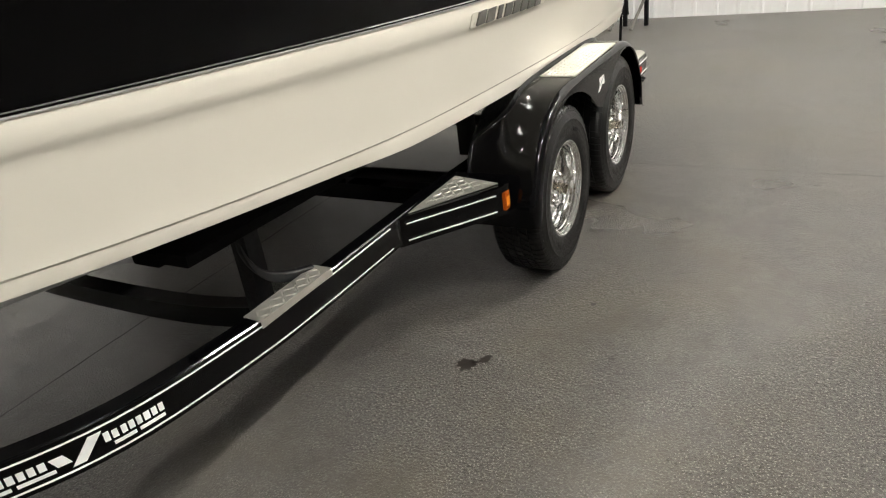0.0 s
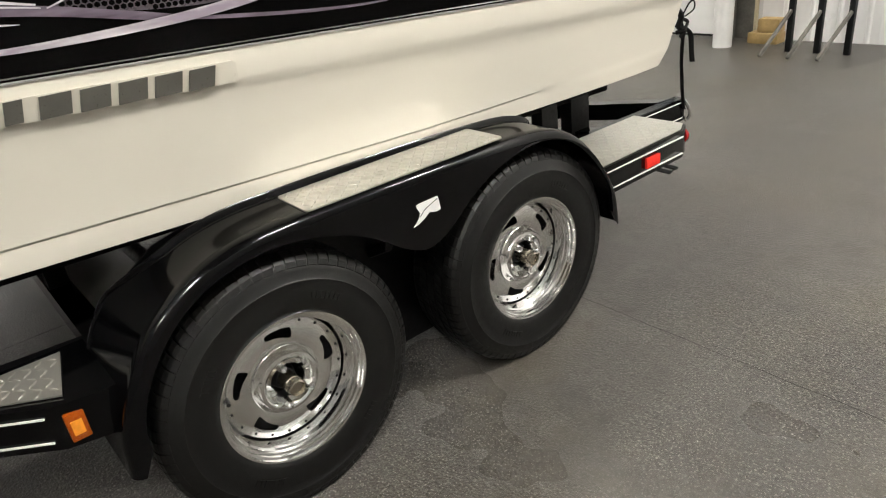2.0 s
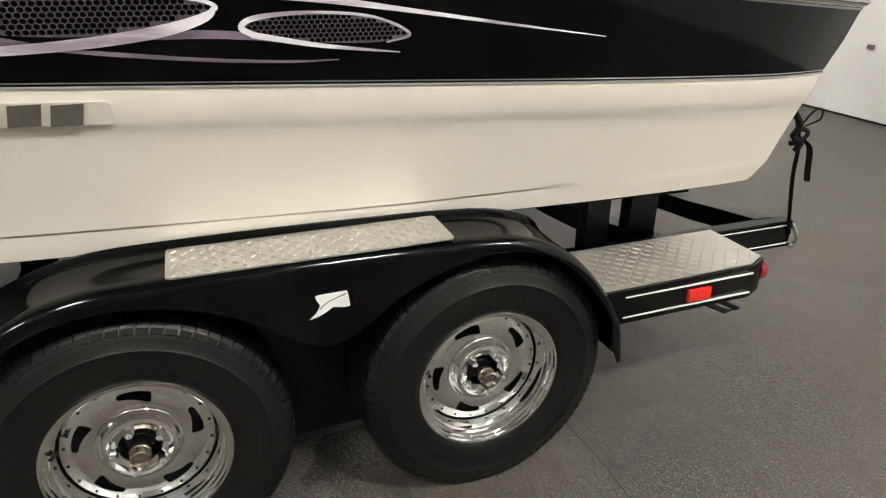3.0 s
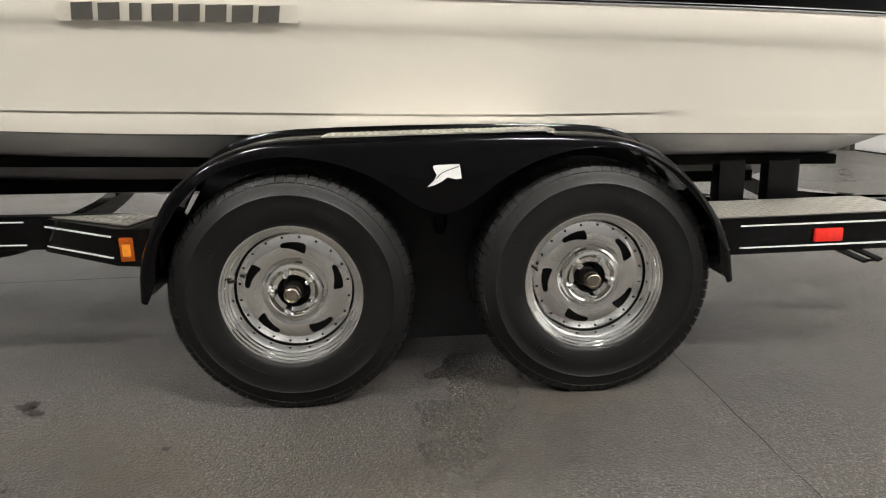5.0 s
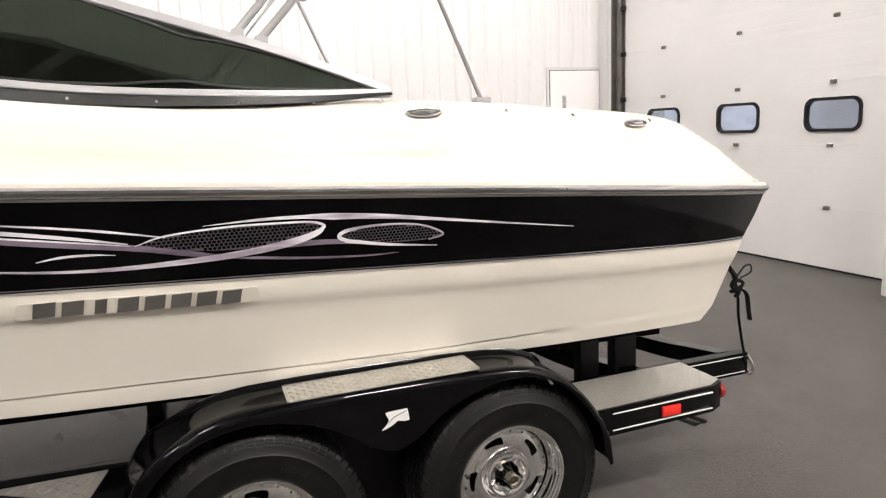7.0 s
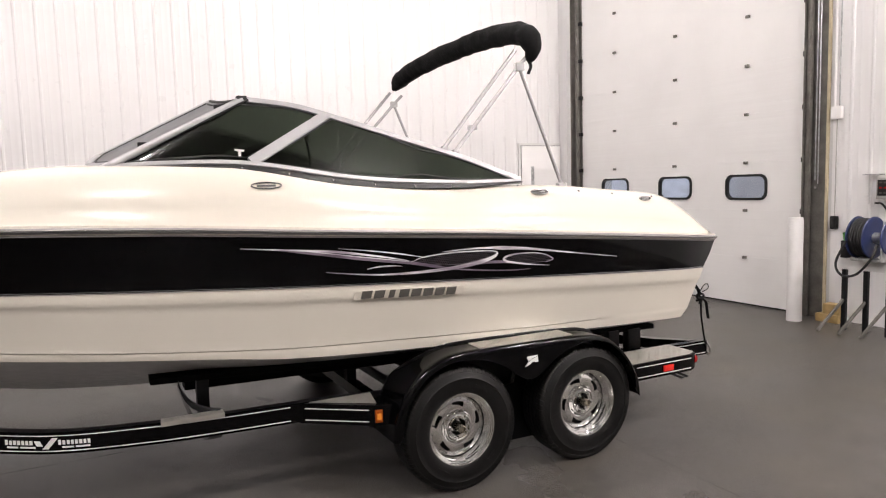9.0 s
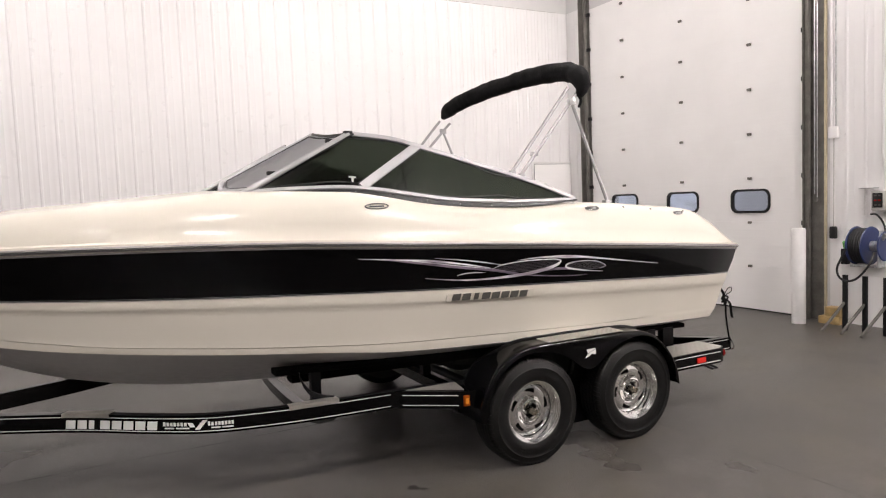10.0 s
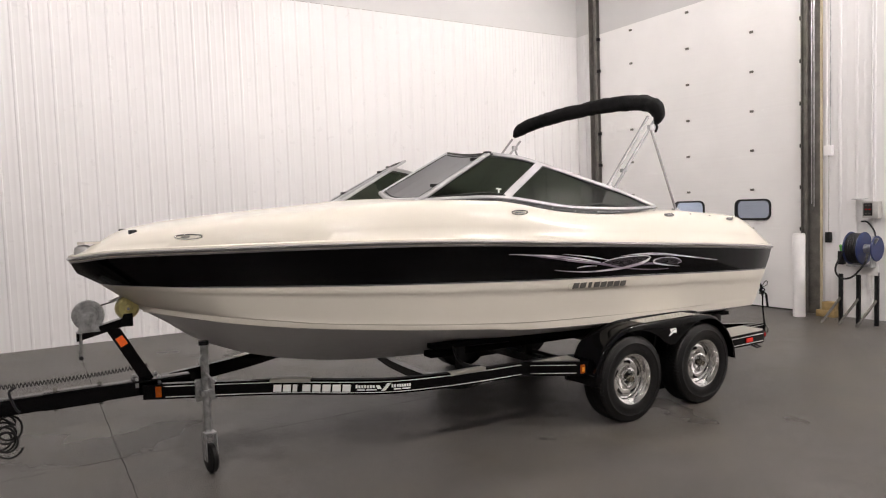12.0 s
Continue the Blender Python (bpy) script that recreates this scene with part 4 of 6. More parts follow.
for sg in (1, -1):
    def sx(poly):
        return poly if sg == 1 else [(-x, y) for x, y in reversed(poly)]
    # front step
    st = part("front_step", prism(bmesh.new(), sx([(0.985, -0.80), (1.222, -0.485), (1.245, -0.40), (1.245, -0.36), (0.985, -0.36)]), "z", 0.425, 0.532), M_PAINT, trailer, "glossy black step box")
    part("tread_plate", tread_plate(sx([(1.008, -0.755), (1.205, -0.455), (1.015, -0.415)]), 0.5385, 0.004, 0.040, 1.4), M_ALU, st, "bright diamond plate")
    for dz in (0.508, 0.447):
        p0, p1 = Vector((1.009 * sg, -0.778, dz)), Vector((1.213 * sg, -0.500, dz))
        o = Vector((0.8 * sg, -0.6, 0)) * 0.0035
        part("pinstripe", loft(bmesh.new(), [[p + o * k + Vector((0, 0, e)) for k, e in ((0, -0.0021), (1, -0.0021), (1, 0.0021), (0, 0.0021))] for p in (p0, p1)], True, True), M_WHITEVINYL, st, "white pinstripe")
    am = part("marker_lamp", boxed(1.226 * sg - 0.008, 1.226 * sg + 0.012, -0.472, -0.432, 0.440, 0.508, 0.005), M_AMBER, trailer, "amber side marker lamp")
    part("lens_core", boxed(1.2385 * sg - 0.0015, 1.2385 * sg + 0.0015, -0.464, -0.441, 0.455, 0.490, 0.0012), M_AMBERCORE, am, "brighter amber lens centre")
    # rear step
    rs = part("rear_step", prism(bmesh.new(), sx([(0.946, 1.22), (1.229, 1.22), (1.222, 1.78), (1.19, 1.85), (0.946, 1.85)]), "z", 0.382, 0.491), M_PAINT, trailer, "glossy black step box")
    part("tread_plate", tread_plate(sx([(0.952, 1.225), (1.222, 1.225), (1.215, 1.775), (1.18, 1.845), (0.952, 1.845)]), 0.4965, 0.004, 0.038, 1.35), M_ALU, rs, "bright diamond plate")
    for dz in (0.468, 0.402):
        part("pinstripe", boxed(1.2265 * sg - 0.003, 1.2265 * sg + 0.003, 1.305, 1.775, dz - 0.0021, dz + 0.0021), M_WHITEVINYL, rs, "white pinstripe")
    part("reflector", boxed(1.229 * sg - 0.006, 1.229 * sg + 0.006, 1.53, 1.615, 0.412, 0.452, 0.004), M_RED, trailer, "red square reflector")
    b = lathe(bmesh.new(), [(0.0, 0.03), (0.025, 0.028), (0.032, 0.018), (0.032, 0.0), (0.0, 0.0)], 20, "y", (1.165 * sg, 1.85, 0.44))
    part("tail_lamp", b, M_TAIL, trailer, "red round tail lamp")
    part("foot_bracket", tubed([(1.20 * sg, 1.60, 0.392), (1.22 * sg, 1.70, 0.345), (1.22 * sg, 1.75, 0.345), (1.20 * sg, 1.66, 0.388)], 0.009, 6), M_DULL, trailer, "black bent tie-down loop")
    # small tread plates on the frame rail
    for pts, z in (([(0.928, -1.47), (0.992, -1.475), (1.000, -1.18), (0.936, -1.18)], 0.555), ([(0.437, -2.585), (0.487, -2.617), (0.640, -2.385), (0.588, -2.352)], 0.590)):
        rp = part("rail_plate", tread_plate(sx(pts), z, 0.004, 0.040, big=1.5), M_ALU, trailer, "bright diamond plate on the rail")
        ya, yb = (pts[1][1], pts[2][1])
        seg = [p for p in rail_path if ya < p.y < yb]
        (xa, _), (xb, _) = pts[1], pts[2]
        ends = [Vector((xb, yb, z)), Vector((xa, ya, z))]
        part("folded_edge", loft(bmesh.new(), [[Vector((q.x * sg, q.y, q.z + e)) for q, e in ((p + Vector((-0.002, 0, 0)), -0.003), (p + Vector((0.0006, 0, 0)), -0.003), (p + Vector((0.0006, 0, 0)), -0.022), (p + Vector((-0.002, 0, 0)), -0.022))] for p in ends], True, True), M_ALU, rp)

# fenders
F_TOP = smooth_path([(0, -0.405, 0.345), (0, -0.395, 0.44), (0, -0.357, 0.540), (0, -0.287, 0.648), (0, -0.176, 0.726), (0, -0.05, 0.764), (0, 0.121, 0.772), (0, 0.43, 0.771), (0, 0.733, 0.764), (0, 0.92, 0.746), (0, 1.045, 0.688), (0, 1.152, 0.580), (0, 1.227, 0.457), (0, 1.25, 0.335)], 4)
F_LOW = smooth_path([(0, -0.352, 0.395), (0, -0.346, 0.46), (0, -0.315, 0.54), (0, -0.245, 0.632), (0, -0.150, 0.695), (0, -0.04, 0.722), (0, 0.06, 0.720), (0, 0.17, 0.694), (0, 0.27, 0.645), (0, 0.35, 0.585), (0, 0.43, 0.553), (0, 0.51, 0.585), (0, 0.59, 0.645), (0, 0.69, 0.694), (0, 0.80, 0.720), (0, 0.90, 0.718), (0, 1.0, 0.690), (0, 1.10, 0.620), (0, 1.165, 0.53), (0, 1.192, 0.46), (0, 1.200, 0.385)], 4)


def resample(path, n):
    ln = [0]
    for a, c in zip(path, path[1:]):
        ln.append(ln[-1] + (c - a).length)
    out = []
    for k in range(n):
        q = ln[-1] * k / (n - 1)
        i = min(int(np.searchsorted(ln, q, side="right")) - 1, len(path) - 2)
        out.append(path[i].lerp(path[i + 1], (q - ln[i]) / max(1e-9, ln[i + 1] - ln[i])))
    return out


def fender(sg):
    n = 90
    tp = resample(F_TOP, n)
    lw = resample(F_LOW, n)
    b = bmesh.new()
    xo, r = 1.329, 0.026
    rings = []
    for i, (t, l) in enumerate(zip(tp, lw)):
        d = (tp[min(i + 1, n - 1)] - tp[max(i - 1, 0)]).normalized()
        nn = Vector((0, -d.z, d.y))
        high = min(1.0, max(0.0, (t.z - 0.62) / 0.12))
        high = high * high * (3 - 2 * high)
        # low down the sheet runs in under the hull; on top it stops beside it in a rolled upright edge
        xi = on(high, 1.035, 1.149)
        up = 0.006 + 0.012 * high
        t = t - Vector((0, 0, 0.003))

        def at(x, h):
            return Vector((x, t.y + nn.y * h, t.z + nn.z * h))
        ring = [at(xi, up - 0.004), at(xi + 0.003, up), at(xi + 0.007, up), at(xi + 0.010, up - 0.004), at(xi + 0.013, 0.003), at(xi + 0.018, 0.0), at(xo - r - 0.012, 0.0)]
        for a in (0, 22, 45, 68, 90):
            ring.append(at(xo - r + r * math.sin(radians(a)), -r * (1 - math.cos(radians(a)))))
        e = ring[-1]
        m = Vector((xo, on(0.55, e.y, l.y), on(0.55, e.z, l.z)))
        ring += [m, Vector((xo + 0.001, l.y + (m.y - l.y) * 0.04, l.z + (m.z - l.z) * 0.04)), Vector((xo - 0.003, l.y, l.z)), Vector((xo - 0.012, l.y, l.z)), at(xo - 0.018, -0.012), at(xo - 0.03, -0.008), at(xi, -0.008)]
        rings.append([Vector((p.x * sg, p.y, p.z)) for p in ring])
    loft(b, rings, True, True)
    return b


for sg in (1, -1):
    fe = part("fender", fender(sg), M_PAINT, trailer, "glossy black tandem fender", smooth=40)
    q = []
    for cx, cy, a0 in ((1.306, 0.722, 0), (1.178, 0.724, 90), (1.178, 0.126, 180), (1.306, 0.122, 270)):
        q += [(cx + 0.011 * math.cos(radians(a0 + w)), cy + 0.011 * math.sin(radians(a0 + w))) for w in (0, 30, 60, 90)]
    part("tread_plate", tread_plate(q if sg == 1 else [(-x, y) for x, y in reversed(q)], 0.7725), M_ALU, fe, "bright diamond plate")
    # dark sheet, drawn down between the wheels in place of deep shade
    part("wheel_shade_panel", prism(bmesh.new(), [(-0.33, 0.34), (0.08, 0.34), (0.14, 0.10), (0.72, 0.10), (0.78, 0.34), (1.18, 0.34), (1.20, 0.46), (1.12, 0.60), (1.02, 0.69), (0.9, 0.74), (0.0, 0.75), (-0.16, 0.71), (-0.27, 0.64), (-0.34, 0.53)], "x", min(1.030 * sg, 1.036 * sg), max(1.030 * sg, 1.036 * sg)), M_DULL, fe, "dark inner fender sheet, carried low for shade between the wheels", smooth=0)
    part("fender_leg", tubed([(1.0 * sg, 0.43, 0.44), (1.12 * sg, 0.43, 0.50), (1.2 * sg, 0.43, 0.76)], 0.02, 6), M_DULL, fe)
    # small white emblem on the skirt
    pts = [(0.402, 0.699), (0.412, 0.701), (0.472, 0.702), (0.475, 0.690), (0.478, 0.664), (0.464, 0.662), (0.440, 0.668), (0.424, 0.657), (0.404, 0.648), (0.386, 0.644), (0.404, 0.660), (0.412, 0.675), (0.404, 0.690)]
    pts = [(u, v - 0.012) for u, v in pts]
    em = part("emblem", prism(bmesh.new(), pts, "x", 1.3285 * sg, 1.3312 * sg), M_WHITEVINYL, fe, "small white emblem on the skirt", smooth=0)
    part("emblem_line", tubed(smooth_path([(1.3312 * sg, 0.410, 0.654), (1.3312 * sg, 0.428, 0.669), (1.3312 * sg, 0.470, 0.684)], 5), 0.0012, 6), M_BLACKPLASTIC, em)


# ---------------------------------------------------------------- wheels
def wheel(sg, y, phase):
    root = new("wheel")
    root.parent = trailer
    root.location = ((1.203 if y == 0 else 1.196) * sg, y, 0.338)
    root["label"] = "trailer wheel with a chrome rim"
    bpy.context.view_layer.update()

    def put(name, b, mat, label="", smooth=35):
        o = part(name, b, mat, None, label, smooth)
        o.parent = root
        return o
    s = sg
    R_TYRE, FLAT = 0.3435, -0.336
    prof = [(0.190, 0.086), (0.199, 0.097), (0.212, 0.103), (0.232, 0.1075), (0.258, 0.1095), (0.280, 0.1085), (0.2835, 0.1105), (0.287, 0.1080), (0.305, 0.1035), (0.320, 0.097), (0.331, 0.0885), (0.336, 0.078), (0.3375, 0.06), (0.338, 0.0)]
    prof = prof + [(r, -a) for r, a in reversed(prof[:-1])]
    b = lathe(bmesh.new(), [(r, a * s) for r, a in prof], 112, "x")

    def settle(bm):
        """The tyre stands flat on the floor, its flank bulging a little over the patch."""
        for v in bm.verts:
            low = max(0.0, -0.25 - v.co.z) / 0.09
            v.co.x += math.copysign(0.006 * low * low, v.co.x) if abs(v.co.x) > 0.08 else 0.0
            v.co.z = max(v.co.z, FLAT)
        return bm
    tyre = put("tyre", settle(b), M_RUBBER, "black rubber trailer tyre")
    # tread: ribs in the middle, curved lugs with narrow grooves on the shoulders
    b = bmesh.new()
    n = 72
    step = 2 * math.pi / n

    def block(sec, a0, fr, skew):
        """A tread block swept over a share of one pitch: sec holds (radius, along, depth) from the crown to the flank."""
        rows = []
        for f in (0.0, 1.0):
            rows.append([(r, x, a0 + step * (fr * f + skew * k / (len(sec) - 1))) for k, (r, x) in enumerate(sec)])
        top = [[Vector((x * s, r * math.cos(t), r * math.sin(t))) for r, x, t in q] for q in rows]
        low = [[Vector((x * s * 0.96, (r - 0.012) * math.cos(t), (r - 0.012) * math.sin(t))) for r, x, t in q] for q in rows]
        loft(b, [t0 + l0[::-1] for t0, l0 in zip(top, low)], True, True)
    for k in range(n):
        a0 = step * k
        for side in (1, -1):
            sh = 0.5 * step if side > 0 else 0.0
            block([(R_TYRE, 0.054 * side), (R_TYRE - 0.001, 0.074 * side), (R_TYRE - 0.0055, 0.0865 * side), (R_TYRE - 0.014, 0.0950 * side), (0.3170, 0.1000 * side)], a0 + sh, 0.84, 0.26 * side)
            block([(R_TYRE + 0.0005, 0.019 * side), (R_TYRE, 0.048 * side)], a0 + sh, 0.86, 0.5 * side)
        block([(R_TYRE + 0.0008, -0.013), (R_TYRE + 0.0008, 0.013)], a0, 0.9, 0.2)
    settle(b)
    t_ = part("tread", b, M_RUBBER, None, "worn tread blocks", smooth=0)
    t_.parent = tyre
    # raised blocks on the sidewall that stand for its unreadable lettering
    for a0, cnt in ((0.9, 7), (2.4, 6), (4.0, 7), (5.4, 5)):
        for k in range(cnt):
            a = a0 + k * 0.052
            b = bmesh.new()
            box(b, 0.1060, 0.1100, 0.236, 0.254, -0.005, 0.005, m=Matrix.Diagonal((s, 1, 1, 1)) @ Matrix.Rotation(a, 4, "X"))
            part("sidewall_mark", b, M_RUBBER, None, smooth=0).parent = tyre
    # rim barrel and lip
    b = bmesh.new()
    lathe(b, [(r, a * s) for r, a in ((0.198, 0.086), (0.2005, 0.093), (0.1985, 0.0985), (0.1935, 0.0975), (0.1915, 0.090), (0.1865, 0.088), (0.1845, 0.081), (0.1790, 0.079), (0.1775, 0.071), (0.1725, 0.068), (0.1705, 0.056), (0.1685, 0.044), (0.168, 0.020), (0.168, -0.08), (0.185, -0.09))], 96, "x")
    rim = put("rim", b, M_CHROME, "chrome steel rim")
    # flat disc with five bean-shaped slots round the raised centre
    b = bmesh.new()

    def dish(r):
        return 0.0305 + 0.0075 * math.sin(math.pi * min(1.0, max(0.0, (r - 0.078) / 0.0855)))

    def loop(pts):
        vs = [b.verts.new((dish(math.hypot(u, v)) * s, u, v)) for u, v in pts]
        return [b.edges.new((vs[k], vs[(k + 1) % len(vs)])) for k in range(len(vs))]

    def circle(r, n):
        return [(r * math.cos(2 * math.pi * k / n), r * math.sin(2 * math.pi * k / n)) for k in range(n)]
    edges = loop(circle(0.1635, 80)) + loop(circle(0.078, 48))
    slots = []
    for k in range(5):
        a0 = phase + 2 * math.pi * k / 5
        bean = [(0.1385, -0.235), (0.1400, -0.10), (0.1402, 0.05), (0.1400, 0.20), (0.1385, 0.255), (0.1350, 0.278), (0.1295, 0.280), (0.1255, 0.250), (0.1225, 0.12), (0.1175, -0.04), (0.1125, -0.17), (0.1105, -0.230), (0.1115, -0.268), (0.1155, -0.286), (0.1245, -0.278), (0.1335, -0.262)]
        bean = [(r * math.cos(a0 + w), r * math.sin(a0 + w)) for r, w in bean]
        slots.append(bean)
        edges += loop(bean)
    bmesh.ops.triangle_fill(b, use_beauty=True, use_dissolve=False, edges=edges)
    bmesh.ops.subdivide_edges(b, edges=b.edges[:], cuts=3, use_grid_fill=True)
    for v in b.verts:
        v.co.x = dish(math.hypot(v.co.y, v.co.z)) * s
    disc = part("disc", b, M_CHROME, None, "chrome disc with five slots", smooth=30)
    disc.parent = rim
    for bean in slots:
        b = bmesh.new()
        loft(b, [[Vector(((dish(math.hypot(u, v)) + dx) * s, u * f, v * f)) for u, v in bean] for dx, f in ((0.0, 1.0), (-0.003, 1.0), (-0.012, 1.0))], True, False)
        part("slot_edge", b, M_CHROME, None).parent = rim
    # dark brake drum behind the slots
    b = lathe(bmesh.new(), [(0.0, 0.004 * s), (0.155, 0.004 * s), (0.158, -0.06 * s), (0.0, -0.06 * s)], 40, "x")
    put("brake_drum", b, M_DULL, "dark brake drum")
    # rivets round the disc
    for k in range(20):
        a = 2 * math.pi * (k + 0.5) / 20
        b = lathe(bmesh.new(), [(0.0, 0.0355 * s), (0.0034, 0.0345 * s), (0.004, 0.029 * s)], 8, "x", (0, 0.1545 * math.cos(a), 0.1545 * math.sin(a)))
        part("rivet", b, M_DULL, None).parent = rim
    # raised centre and lug nuts
    b = lathe(bmesh.new(), [(r, a * s) for r, a in ((0.093, 0.0355), (0.089, 0.039), (0.085, 0.050), (0.079, 0.058), (0.071, 0.060), (0.064, 0.056), (0.060, 0.048), (0.047, 0.046), (0.044, 0.040), (0.043, 0.010))], 48, "x")
    part("centre_dish", b, M_CHROME, None, "chrome raised centre").parent = rim
    for k in range(5):
        a = 2 * math.pi * k / 5 + phase + 0.35
        b = lathe(bmesh.new(), [(r, x * s) for r, x in ((0.0, 0.068), (0.0075, 0.077), (0.0105, 0.072), (0.0115, 0.044))], 6, "x", (0, 0.0545 * math.cos(a), 0.0545 * math.sin(a)))
        part("lug_nut", b, M_CHROME, None, "chrome lug nut").parent = rim
    # hub with its bearing cap
    b = lathe(bmesh.new(), [(0.0, 0.034 * s), (0.026, 0.034 * s), (0.030, 0.028 * s), (0.036, 0.005 * s)], 28, "x")
    hub = put("hub", b, M_DULL, "near-black hub behind the bearing cap")
    b = lathe(bmesh.new(), [(r, a * s) for r, a in ((0.0, 0.090), (0.0165, 0.090), (0.017, 0.096), (0.0185, 0.098), (0.0215, 0.096), (0.022, 0.077), (0.0235, 0.075), (0.024, 0.022))], 28, "x")
    part("bearing_cap", b, M_BRASS, None, "dull steel bearing cap").parent = hub
    b = tubed([(0.060 * s, -0.160, 0.040), (0.090 * s, -0.168, 0.046)], 0.005, 8)
    part("valve", b, M_BLACKPLASTIC, None).parent = rim
    return root


for sg in (1, -1):
    for y in (0.0, 0.853):
        wheel(sg, y, radians(15 if y == 0 else 38))

# ---------------------------------------------------------------- graphics on the hull
def band_face(y, z):
    """x of the black band at a place along the boat."""
    s = (y + 3.66) / 5.83
    r = hull_ring(min(max(s, 0), 1))[0]
    for a, c in zip(r, r[1:]):
        if c.z <= z <= a.z:
            return a.x + (c.x - a.x) * (a.z - z) / max(1e-6, a.z - c.z)
    return r[1].x


def knuckle_face(y, z):
    s = (y + 3.55) / 5.6
    r = hull_ring(min(max(s, 0), 1))[1]
    for a, c in zip(r, r[1:]):
        if c.z <= z <= a.z:
            return a.x + (c.x - a.x) * (a.z - z) / max(1e-6, a.z - c.z)
    return r[0].x


def swoosh(name, pts, widths, mat, lift=0.002, label=""):
    """A tapering painted stroke laid on the band through (y, z) points, on both sides of the hull."""
    path = smooth_path([(0, y, z) for y, z in pts], 6)
    n = len(path)
    for sg in (1, -1):
        b = bmesh.new()
        rings = []
        for i, p in enumerate(path):
            q = i / (n - 1) * (len(widths) - 1)
            k = min(int(q), len(widths) - 2)
            w = (widths[k] + (widths[k + 1] - widths[k]) * (q - k)) / 2
            d = (path[min(i + 1, n - 1)] - path[max(i - 1, 0)]).normalized()
            o = Vector((0, -d.z, d.y)) * w
            a, c = p + o, p - o
            rings.append([Vector((sg * (band_face(v.y, v.z) + e), v.y, v.z)) for v, e in ((a, lift), (c, lift), (c, lift - 0.0012), (a, lift - 0.0012))])
        loft(b, rings, True, True)
        part(name, b, mat, boat, label)


def lens_fill(name, top, low, mat, lift, label=""):
    """A filled lens between an upper and a lower stroke."""
    t, l = resample(smooth_path([(0, y, z) for y, z in top], 6), 24), resample(smooth_path([(0, y, z) for y, z in low], 6), 24)
    for sg in (1, -1):
        b = bmesh.new()
        rings = []
        for p, q in zip(t, l):
            rings.append([Vector((sg * (band_face(v.y, v.z) + lift), v.y, v.z)) for v in (p, p.lerp(q, 0.5), q)])
        loft(b, rings, False, False)
        part(name, b, mat, boat, label)
    return t, l


def honeycomb(t, l, pitch, lift):
    """Dark six-sided cells with bright seams inside a lens."""
    for sg in (1, -1):
        verts, faces = [], []
        y = min(p.y for p in t)
        row = 0
        ys = [p.y for p in t]
        zt, zl = [p.z for p in t], [p.z for p in l]
        lo, hi = min(zl), max(zt)
        z = lo
        while z < hi:
            y = min(ys) + (pitch / 2 if row % 2 else 0)
            while y < max(ys):
                a, c = np.interp(y, ys, zt), np.interp(y, [p.y for p in l], zl)
                if c + 0.004 < z < a - 0.004:
                    base = len(verts)
                    for k in range(6):
                        an = math.pi / 3 * k + math.pi / 6
                        yy, zz = y + pitch * 0.46 * math.cos(an), z + pitch * 0.40 * math.sin(an)
                        verts.append((sg * (band_face(yy, zz) + lift), yy, zz))
                    faces.append(list(range(base, base + 6)))
                y += pitch
            z += pitch * 0.76
            row += 1
        b = bmesh.new()
        vs = [b.verts.new(v) for v in verts]
        for f in faces:
            b.faces.new([vs[i] for i in f])
        tagged(part("honeycomb", b, M_BAND, boat, "dark six-sided mesh print", smooth=0), kind="stuff")


E1T = [(-0.251, 1.262), (-0.17, 1.284), (-0.005, 1.294), (0.151, 1.291), (0.242, 1.286), (0.266, 1.272)]
E1L = [(-0.250, 1.258), (-0.19, 1.246), (-0.094, 1.234), (0.041, 1.227), (0.147, 1.240), (0.262, 1.266)]
t, l = lens_fill("mesh_panel", E1T, E1L, M_MESH, 0.0012, "purple grey mesh print")
honeycomb(t, l, 0.0125, 0.0018)
E2T = [(0.314, 1.238), (0.343, 1.253), (0.451, 1.260), (0.572, 1.249), (0.648, 1.216)]
E2L = [(0.316, 1.232), (0.345, 1.218), (0.448, 1.204), (0.585, 1.200), (0.648, 1.212)]
t, l = lens_fill("mesh_panel", E2T, E2L, M_MESH, 0.0012, "purple grey mesh print")
honeycomb(t, l, 0.0115, 0.0018)
swoosh("graphic_stroke", [(-0.071, 1.303), (0.082, 1.308), (0.206, 1.306), (0.299, 1.300), (0.453, 1.287), (0.657, 1.260), (0.876, 1.229), (1.14, 1.193)], [0.001, 0.008, 0.011, 0.020, 0.015, 0.009, 0.006, 0.002], M_SILVER, 0.0030, "silver swoosh")
swoosh("graphic_stroke", [(-0.70, 1.241), (-0.549, 1.220), (-0.407, 1.207), (-0.257, 1.203), (-0.063, 1.208), (0.075, 1.219), (0.183, 1.236), (0.252, 1.258), (0.268, 1.276)], [0.002, 0.006, 0.008, 0.012, 0.017, 0.020, 0.022, 0.016, 0.005], M_SILVER, 0.0034, "silver swoosh")
swoosh("graphic_stroke", [(-1.105, 1.383), (-0.855, 1.360), (-0.669, 1.342), (-0.537, 1.322), (-0.398, 1.297), (-0.266, 1.270)], [0.002, 0.008, 0.012, 0.011, 0.009, 0.003], M_SILVER, 0.0026, "silver swoosh")
swoosh("graphic_stroke", [(-0.95, 1.366), (-0.671, 1.324), (-0.54, 1.302), (-0.4, 1.280), (-0.251, 1.257), (-0.094, 1.224), (-0.01, 1.208)], [0.002, 0.016, 0.019, 0.019, 0.017, 0.015, 0.006], M_PURPLE, 0.0022, "purple grey swoosh")
